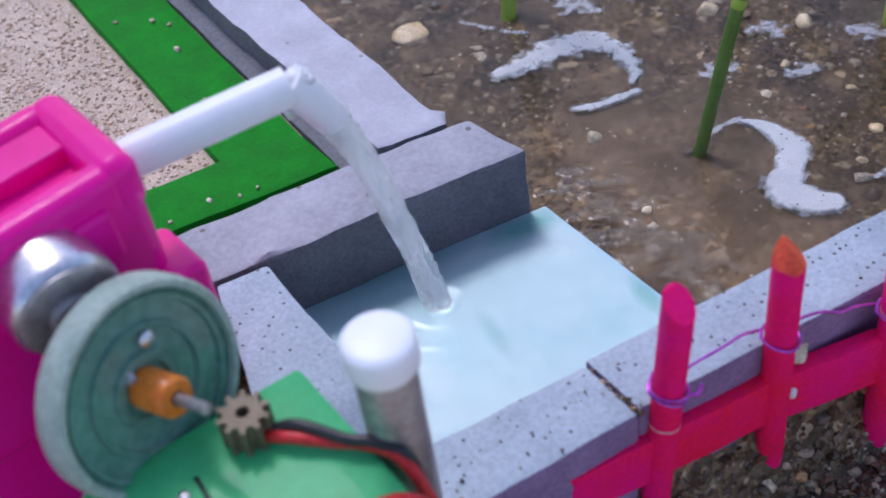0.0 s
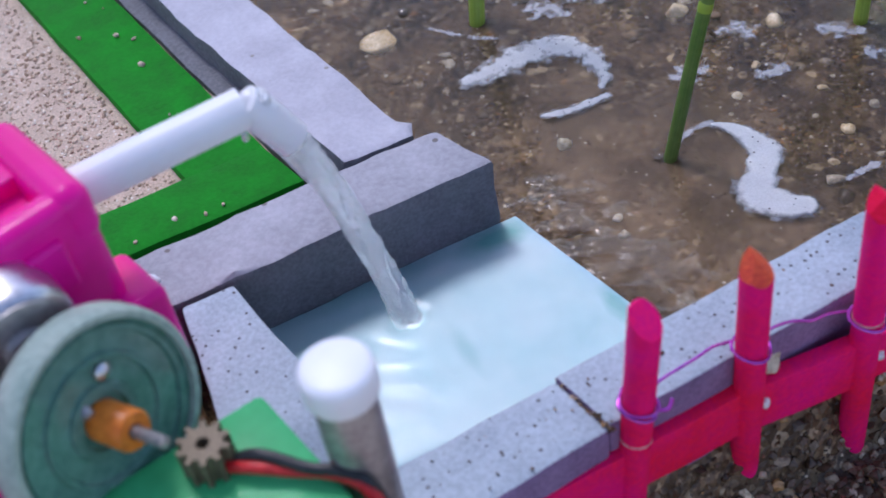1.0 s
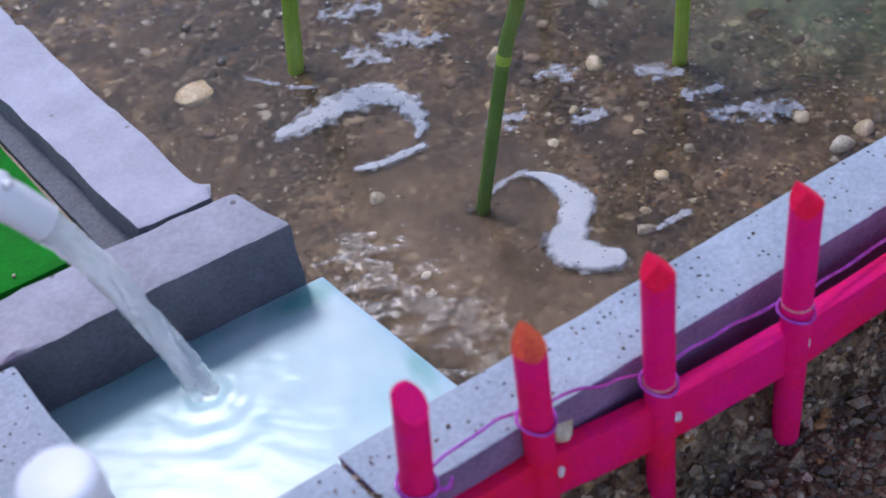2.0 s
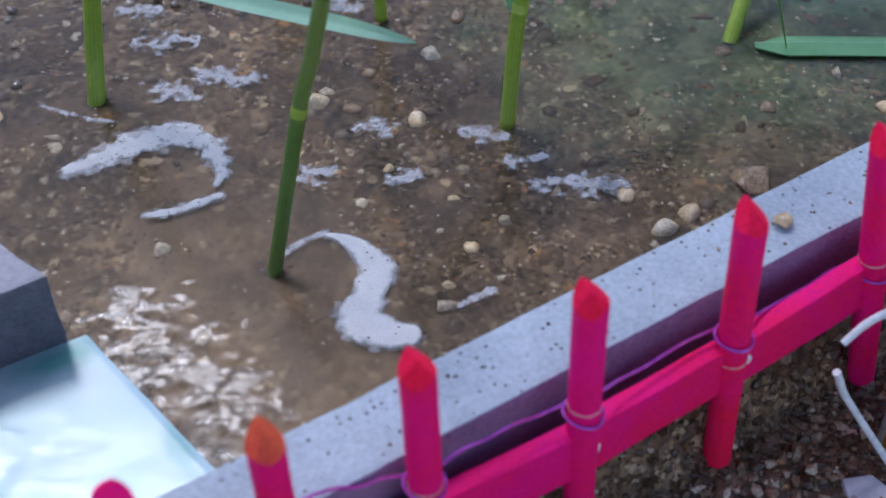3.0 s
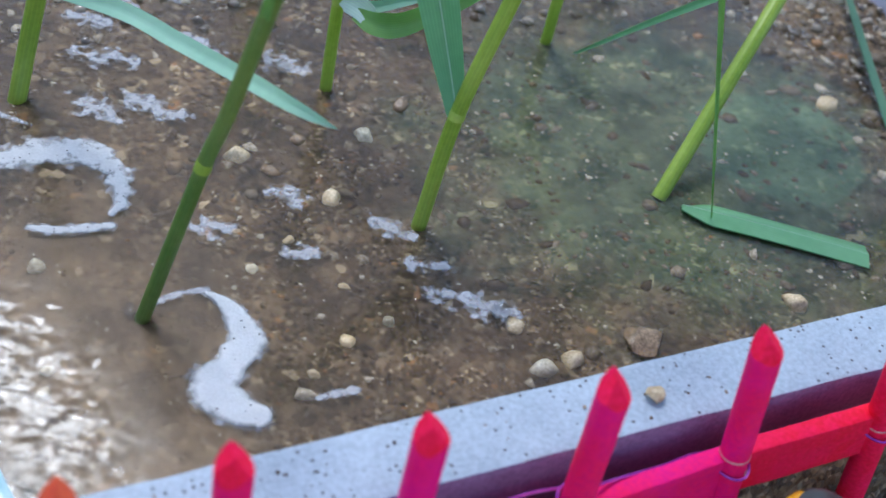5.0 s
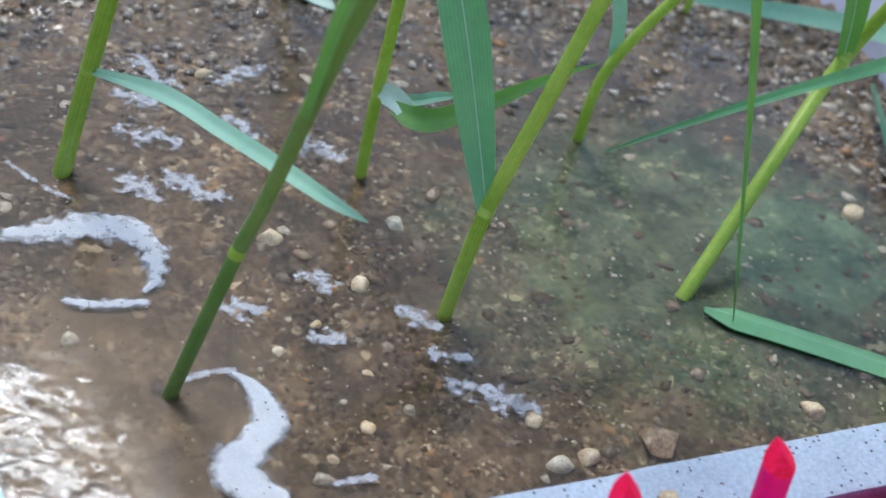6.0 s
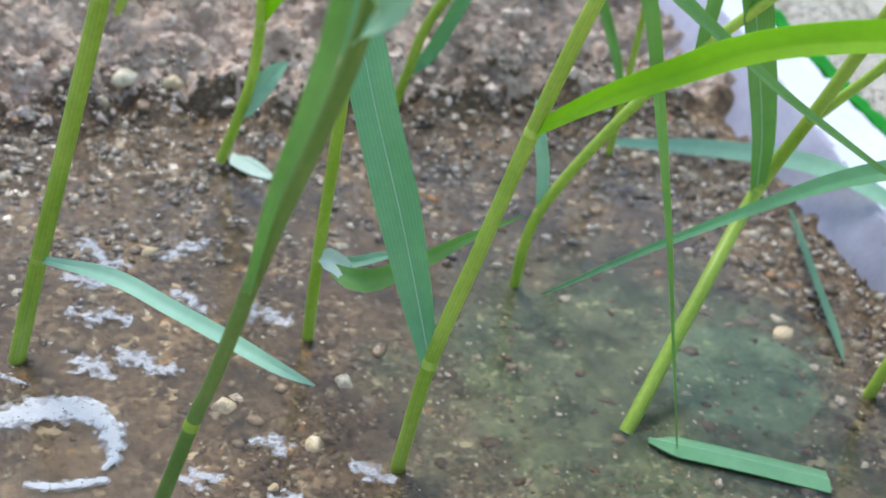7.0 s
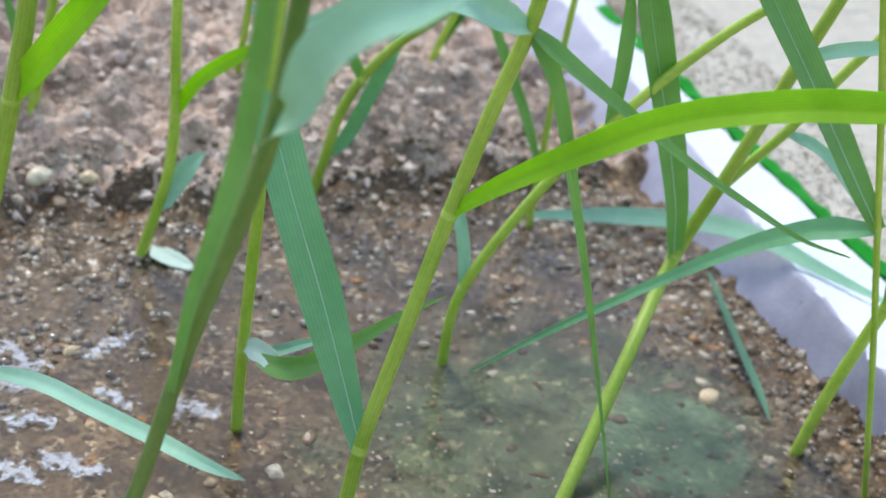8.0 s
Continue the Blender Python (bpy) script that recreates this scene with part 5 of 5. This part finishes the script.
def loose_leaf(label, pts, width, tone):
    bm, _ = blade(pts, width, len(label), 0.05, 0.2)
    tagged(link_bm("loose_leaf", bm, LEAVES[tone]), label, "leaf")


def flat_leaf(label, a, b, width, tone, z, seed, taper=0.0):
    """A cut length of leaf lying flat, folded along its rib."""
    a, b = Vector((*a, z)), Vector((*b, z))
    t = (b - a).normalized()
    s = Vector((-t.y, t.x, 0))
    bm = bmesh.new()
    uv = bm.loops.layers.uv.verify()
    rows, rib = [], []
    n = 24
    for i in range(n + 1):
        u = i / n
        p = a.lerp(b, u) + Vector((0, 0, 0.35 * math.sin(3 * u + seed)))
        w = width * 0.5 * min(1, 0.25 + 5 * u) * (1 - taper * max(0.0, (u - 0.35) / 0.65) ** 2)
        up = [bm.verts.new(p + s * (w * k / 3) + Vector((0, 0, 0.7 - (0.42 if k > 0 else 0.14) * abs(k)))) for k in range(-3, 4)]
        dn = [bm.verts.new(v.co - Vector((0, 0, 0.25))) for v in up]
        rows.append((up, dn))
        rib.append(up[3].co - Vector((0, 0, 0.04)))
    for (u0, d0), (u1, d1) in zip(rows, rows[1:]):
        for k in range(6):
            for loop, q in zip(bm.faces.new((u0[k], u0[k + 1], u1[k + 1], u1[k])).loops, (k, k + 1, k + 1, k)):
                loop[uv].uv = (q / 6, 0)
            bm.faces.new((d0[k + 1], d0[k], d1[k], d1[k + 1]))
        for k in (0, 6):
            bm.faces.new((u0[k], u1[k], d1[k], d0[k]))
    for u0, d0 in (rows[0], rows[-1]):
        bm.faces.new(u0 + d0[::-1])
    leaf = link_bm("loose_leaf", bm, LEAVES[tone])
    tagged(leaf, label, "leaf")
    part("midrib", tube(rib, [0.11, 0.08], 8, 1), MIDRIB, leaf)


flat_leaf("cut length of green leaf floating on the water", (181.4, 47.5), (210.6, 30.5), 6.4, "sea", -0.05, 0.4)
flat_leaf("scrap of pale leaf stuck to the mud", (131.6, 150.6), (138.6, 140.4), 7.0, "pale", 0.6, 1.4, 0.9)
loose_leaf("long pale leaf lying across the white wall", [(229.6, 146.1, 1.8), (252.4, 139.2, 3.0), (264.0, 121.0, 10.0), (266.0, 103.0, 15.6), (270.3, 87.8, 16.0), (278.3, 68.0, 15.8)], 4.4, "blue")
loose_leaf("small dark leaf lying in the wet gravel", [(257.1, 108.7, 4.0), (245.7, 82.5, 3.0), (240.0, 68.1, 2.0), (235.8, 58.6, 1.0)], 1.9, "dark")
loose_leaf("pale dry leaf lying on the mud bank", [(168.3, 249.3, 13.0), (175.0, 243.0, 13.5), (182.5, 235.9, 13.0)], 4.0, "blue")

fibre = link_bm("dry_fibre", tube([(409.6, 256.3, 14.0), (408.3, 244.4, 16.0), (420.1, 238.8, 16.5), (437.8, 243.3, 16.0), (480.3, 267.8, 14.0)], [0.16, 0.14], 6, 5), LEAD_GREY)
tagged(fibre, "thin grey fibre lying on the sand", "fibre")


# ---- foam ----
def foam(label, line, widths, seed, thin=0.0, scrap=True, under=None):
    """A raft of froth: its outline comes from the distance to a line, broken by noise."""
    path = spline([(*p, 0) for p in line], 6)
    n = len(path)
    if thin and scrap:
        widths = [w * 1.4 + 0.4 for w in widths]
    wid = [np.interp(i / (n - 1) * (len(widths) - 1), range(len(widths)), widths) for i in range(n)]
    pad = max(widths) + 1.0
    film_thin = scrap or pad < 3.0
    step = 0.36
    x0, x1 = min(p.x for p in path) - pad, max(p.x for p in path) + pad
    y0, y1 = min(p.y for p in path) - pad, max(p.y for p in path) + pad
    nx, ny = int((x1 - x0) / step) + 2, int((y1 - y0) / step) + 2
    px, py, pw = np.array([p.x for p in path]), np.array([p.y for p in path]), np.array(wid)
    bm, cells = bmesh.new(), {}
    layer = bm.verts.layers.float.new("thick")

    def lift(i, j):
        if (i, j) not in cells:
            x, y = x0 + i * step, y0 + j * step
            d = 1 - np.min(np.hypot(px - x, py - y) / pw)
            d += (0.5 + 1.1 * thin) * (0.26 * swell(x, y, 3.0, seed) + 0.20 * swell(x, y, 1.5, seed + 3)) + (0.02 + 0.06 * thin) * swell(x, y, 0.6, seed + 4) - thin * abs(swell(x, y, 1.7, seed + 5)) + ((0.9 * swell(x, y, 1.5, seed + 6) + 0.3 * swell(x, y, 0.7, seed + 7)) * (1 if thin else 0.35) if scrap else 0)
            cells[i, j] = (bm.verts.new((x, y, 0.14 + (0.05 if film_thin else 0.22) * max(0, min(1, d * 1.6)) ** 0.6 + (0.01 if film_thin else 0.07) * swell(x, y, 0.7, seed + 9))), d)
            cells[i, j][0][layer] = d
        return cells[i, j]

    for i in range(nx):
        for j in range(ny):
            quad = [lift(i, j), lift(i + 1, j), lift(i + 1, j + 1), lift(i, j + 1)]
            if sum(q[1] for q in quad) > 0:
                bm.faces.new([q[0] for q in quad])
    bmesh.ops.delete(bm, geom=[v for v in bm.verts if not v.link_faces], context="VERTS")
    rim = [v for v in bm.verts if v.is_boundary]
    for _ in range(3):
        bmesh.ops.smooth_vert(bm, verts=rim, factor=0.5, use_axis_x=True, use_axis_y=True, use_axis_z=False)
    ext = bmesh.ops.extrude_face_region(bm, geom=bm.faces[:])
    bmesh.ops.translate(bm, vec=(0, 0, -0.08 if film_thin else -0.22), verts=[g for g in ext["geom"] if isinstance(g, bmesh.types.BMVert)])
    if under:
        bmesh.ops.translate(bm, vec=(0, 0, -0.05 if film_thin else -0.16), verts=bm.verts)
        return part("froth_fringe", bm, FOAM_THIN, under, "thin broken froth round the raft")
    raft = tagged(link_bm("foam", bm, FOAM_THIN if scrap else FOAM_DIRTY if thin else FOAM), label, "foam", "rafts of froth")
    if not scrap:
        foam(label, line, [w * 1.12 + 0.35 for w in widths], seed, thin + 0.25, False, raft)


RAFT = [(96.2, 42.4), (97.6, 41.2), (99.2, 37.9), (99.6, 32.6), (96.2, 28.6), (92.9, 25.2), (94.6, 21.8), (97.6, 19.2)]
RAFT_WIDE = [0.5, 0.95, 1.9, 3.2, 2.7, 3.5, 3.5, 2.2]
BEND = [(67.0, 75.2), (70.4, 75.2), (73.8, 75.6), (77.8, 76.3), (81.7, 76.0), (86.2, 74.6), (88.8, 69.4), (88.3, 63.6), (86.3, 60.9)]
BEND_WIDE = [1.8, 2.6, 3.2, 3.8, 3.6, 3.7, 2.6, 1.4, 0.7]
foam("curled raft of white froth beside a rice stem", RAFT, RAFT_WIDE, 41, 0.0, False)
foam("thin thread of froth trailing from a stem", [(87.0, 40.8), (89.6, 42.0), (92.6, 42.9), (96.6, 43.0)], [0.9, 0.9, 0.9, 0.9], 42)
foam("broad bent raft of froth", BEND, BEND_WIDE, 43, 0.4, False)
foam("narrow strip of froth", [(74.1, 60.0), (76.7, 58.8), (80.8, 58.4), (85.6, 58.4)], [0.6, 1.2, 1.3, 1.0], 44, 0.25, False)
foam("small patch of froth at a stem", [(126.2, 53.3), (128.3, 50.5), (130.9, 48.0)], [0.9, 1.6, 1.0], 45, 0.2)
foam("torn scraps of froth", [(94.8, 88.3), (97.4, 85.6), (101.8, 82.0)], [1.6, 2.5, 1.2], 46, 0.5)
foam("small patch of froth with bubbles", [(135.6, 33.0), (140.0, 30.2)], [2.2, 2.0], 47, 0.6)
foam("small patch of froth", [(110.5, 48.2), (114.2, 47.8)], [1.4, 1.2], 48, 0.3)
foam("pale smear of froth", [(99.0, 55.8), (102.4, 54.8)], [1.7, 1.4], 49, 0.4)
foam("short streak of froth", [(106.8, 20.4), (112.2, 20.8)], [0.3, 0.5], 50, 0.3)
foam("scattered scraps of froth", [(88.0, 101.0), (92.6, 99.6), (96.6, 98.0)], [1.6, 2.4, 1.6], 51, 0.9)
foam("scattered scraps of froth", [(121.4, 95.4), (126.4, 92.6)], [2.0, 1.8], 52, 0.8)
foam("thin streak of froth", [(129.4, 42.4), (134.3, 41.0)], [1.2, 1.0], 53, 0.3)
foam("curved thread of froth", [(68.4, 93.0), (71.0, 89.6), (74.1, 86.0), (78.0, 82.7)], [0.7, 0.8, 0.8, 0.6], 54)
foam("scattered scraps of froth", [(108.7, 116.7), (115.3, 119.5)], [2.0, 2.2], 55, 0.8)
foam("torn scraps of froth", [(93.8, 122.2), (96.9, 116.6), (100.0, 114.0)], [1.7, 2.5, 1.3], 57, 0.6)
foam("torn scraps of froth", [(87.4, 87.1), (90.5, 83.9)], [2.5, 1.8], 58, 0.5)
foam("small scrap of froth", [(107.8, 104.6), (111.7, 99.2)], [1.3, 1.5], 59, 0.5)
foam("small scrap of froth", [(89.8, 112.0), (93.9, 109.3)], [1.3, 1.7], 60, 0.4)
foam("faint smear of froth", [(129.8, 36.2), (134.4, 34.0)], [1.5, 1.5], 61, 0.6)
foam("faint smear of froth", [(113.0, 62.4), (115.6, 59.0)], [1.8, 1.5], 56, 0.8)
for k, (x, y, r) in enumerate([(139.0, 30.6, 1.5), (90.4, 27.8, 0.8), (85.0, 41.2, 0.9), (122.8, 93.4, 1.3), (120.2, 95.2, 0.9)]):
    b = bmesh.new()
    bmesh.ops.create_uvsphere(b, u_segments=20, v_segments=12, radius=r)
    bmesh.ops.translate(b, vec=(x, y, 0.35), verts=b.verts)
    tagged(link_bm("bubble", b, DROP), "clear round bubble on the water", "bubble", "bubbles")

# ---- pebbles ----
for k, (x, y, r, dark, what) in enumerate([
        (73.9, 52.6, 1.6, 0, "white pebble on the wet sand"), (141.4, 19.4, 2.6, 0, "pale pebble against the kerb"), (146.6, 19.8, 2.3, 2, "wet tan pebble against the kerb"),
        (160.0, 20.9, 3.3, 1, "brown mottled pebble in the water"), (190.2, 23.3, 2.6, 2, "cream pebble in the water"), (131.6, 73.7, 1.9, 0, "cream pebble in the water"),
        (107.3, 24.9, 1.1, 2, "small pale pebble in the water"), (104.3, 46.6, 1.0, 0, "small white pebble in the water"), (108.5, 72.0, 2.4, 2, "pale tan pebble in the water"),
        (140.2, 27.8, 1.7, 2, "pale pebble in the water"), (111.5, 51.7, 1.1, 2, "small tan pebble in the water"), (72.3, 32.6, 0.8, 0, "small pale pebble on the wet sand"),
        (59.0, 96.0, 3.6, 2, "flat tan stone on the wet sand"), (113.1, 178.7, 3.0, 0, "white pebble at the foot of the mud"), (115.6, 170.2, 2.2, 1, "tan pebble at the foot of the mud"),
        (123.6, 176.3, 2.5, 2, "cream pebble at the foot of the mud"), (140.7, 80.9, 1.8, 1, "dark pebble in the water"), (229.4, 70.9, 2.3, 2, "pale pebble on the wet gravel"),
        (210.6, 120.4, 2.2, 1, "orange-brown pebble on the wet gravel"), (256.0, 67.8, 2.2, 1, "brown pebble at the foot of the wall"), (57.0, 84.0, 1.6, 1, "tan pebble on the wet sand"),
        (106.3, 118.1, 2.0, 2, "pale pebble in the water"), (113.2, 67.4, 1.5, 1, "orange pebble in the water"), (119.9, 74.1, 1.6, 1, "orange-brown pebble in the water"),
        (120.8, 59.6, 1.9, 2, "tan pebble in the water"), (114.0, 30.1, 1.2, 2, "small cream pebble in the water"), (121.5, 32.6, 1.1, 0, "small white pebble in the water"),
        (97.9, 70.8, 1.7, 1, "brown pebble in the water"), (117.1, 40.6, 0.9, 2, "small cream pebble in the water")]):
    z = max(height(x, y), -1.2) + r * (0.05 if y < 150 else 0.45)
    flat = 0.42 if r > 3.4 else 0.75
    tagged(link_bm("pebble", pebble(r, 100 + k, flat, (x, y, z)), (STONE, STONE_BROWN, STONE_TAN)[dark]), what, "pebble", "pebbles in the pond")
tagged(link_bm("pebble", pebble(2.3, 130, 0.9, (71.2, -7.4, 8.2)), STONE), "pale stone wedged between rail and kerb", "pebble", "pebbles in the pond")
tagged(link_bm("pebble", pebble(1.5, 99, 0.8, (145.4, 1.0, 14.6)), STONE_TAN), "small tan pebble lying on the concrete kerb", "pebble", "pebbles in the pond")

# ---- grains ----
rng = np.random.default_rng(3)
rafts = [(*p, w) for line, wide in ((RAFT, RAFT_WIDE), (BEND, BEND_WIDE)) for p, w in zip(line, wide)]
spots = []
while len(spots) < 12500:
    x, y = rng.uniform(50, 262), rng.uniform(4, 185)
    if y < front_line(x) + 1 or (x < 70 and y < 43) or x < 50 - 0.19 * (y - 55):
        continue
    if math.exp(-(((x - 84) / 15) ** 4 + ((y - 36) / 30) ** 4)) > rng.uniform(0.02, 0.6):
        if rng.random() < 0.6 and not any(math.hypot(x - a, y - b) < w + 1 for a, b, w in rafts):
            spots.append((x, y, height(x, y), rng.uniform(0.12, 0.28)))
        continue
    if any(math.hypot(x - a, y - b) < w + 1.5 for a, b, w in rafts):
        continue
    if math.hypot((x - 200) / 40, (y - 70) / 36) < rng.uniform(0.7, 1.1) and rng.random() < 0.15:
        continue
    if rng.random() < 0.5 and swell(x, y, 9, 61) < 0:
        continue
    shore = min(1.0, max(0.0, (y - 100) / 50)) + (1 if x > 235 else 0)
    r = 0.18 + 0.40 * rng.random() ** 3 + (0.4 + 1.0 * rng.random() ** 2 if rng.random() < 0.06 + 0.07 * shore else 0)
    if x > 224 and rng.random() < 0.22:
        r = 0.8 + 1.3 * rng.random() ** 1.6
    spots.append((x, y, height(x, y) - r * 0.15, r))
scatter("gravel", spots, GRIT, "wet brown grit and small stones on the pond bed", "gravel", 1, 0.3)
spots = []
while len(spots) < 2600:
    x, y = rng.uniform(60, 262), rng.uniform(40, 182)
    shore = (y - 96 + 22 * swell(x, y, 26, 63)) / 40 if x < 228 else 1
    if rng.random() > shore or math.hypot((x - 198) / 44, (y - 66) / 40) < 1 or x < 50 - 0.19 * (y - 55):
        continue
    if swell(x, y, 8, 62) < rng.uniform(-0.3, 0.3):
        continue
    r = 0.35 + 0.9 * rng.random() ** 2.2
    spots.append((x, y, max(height(x, y), -0.25) + r * 0.15, r))
scatter("wet_stones", spots, GRIT_SHINY, "small dripping wet stones at the water's edge", "gravel", 7, 0.2)
spots = []
while len(spots) < 5200:
    x, y = rng.uniform(60, 285), rng.uniform(166, 300)
    z = height(x, y)
    if z < 1.4 or swell(x, y, 11, 64) < rng.uniform(-0.5, 0.35):
        continue
    r = 0.22 + 1.9 * rng.random() ** 4
    spots.append((x, y, z - r * 0.35, r))
scatter("mud_clods", spots, CLODS, "crumbs of dry mud on the bank", "soil", 2, 0.34, False)
spots = []
while len(spots) < 8000:
    x, y = rng.uniform(30, 225), rng.uniform(-44, -5)
    if y > front_line(x) - 9.5 - 0.6:
        continue
    r = 0.25 + 1.0 * rng.random() ** 3.2
    spots.append((x, y, height(x, y) + r * 0.2, r))
for _ in range(46):
    u = rng.random() ** 2
    spots.append((46.1 - 2.1 * u + rng.uniform(-0.5, 0.5) * (1 - u), -9.0 + 9.8 * u, 13.3 + rng.uniform(-0.4, 0.6), rng.uniform(0.12, 0.4)))
scatter("soil_grains", spots, SOIL_GRAINS, "wet brown soil crumbs and grit before the fence", "soil", 3, 0.3, False)
spots = []
while len(spots) < 6000:
    x, y = rng.uniform(-45, 20), rng.uniform(69, 175)
    if x > 14 - 0.19 * (y - 69):
        continue
    r = 0.22 + 0.28 * rng.random() ** 2
    spots.append((x, y, height(x, y), r))
kerb = []
for _ in range(150):
    x = -5 + 170 * rng.random() ** 2
    u = rng.uniform(0.06, 0.94)
    y0, y1 = np.interp(x, [-6, 43.9, 310], [-14.2, -9.4, 5.6]), np.interp(x, [-6, 43.9, 310], [-2.6, 0.8, 16.6])
    r = 0.10 + 0.26 * rng.random() ** 3
    kerb.append((x, y0 + (y1 - y0) * u, 13.75 + r * 0.3, r))
scatter("kerb_grit", kerb, SOIL_GRAINS, "specks of brown grit stuck on the kerb top", "grit", 6, 0.3)
for _ in range(12):
    u = rng.random()
    if u < 0.5:
        x, y = rng.uniform(-6, 27), rng.uniform(58.5, 67)
    else:
        y = rng.uniform(70, 130)
        x = 22 - 0.175 * (y - 69) + rng.uniform(-5, 4)
    spots.append((x, y, 9.7, rng.uniform(0.2, 0.7)))
scatter("sand_grains", spots, SAND_GRAINS, "pale coarse sand grains in the bordered bed", "sand", 4, 0.25)
spots = []
for _ in range(3600):
    y, r = rng.uniform(60, 300), 0.3 + 0.5 * rng.random() ** 2
    x = 289.5 + 0.168 * (y - 60) + rng.uniform(0, 40)
    spots.append((x, y, height(x, y) + r * 0.1, r))
scatter("sand_grains", spots, GRAINS_PALE, "pale grey sand grains beyond the white wall", "sand", 5, 0.25)
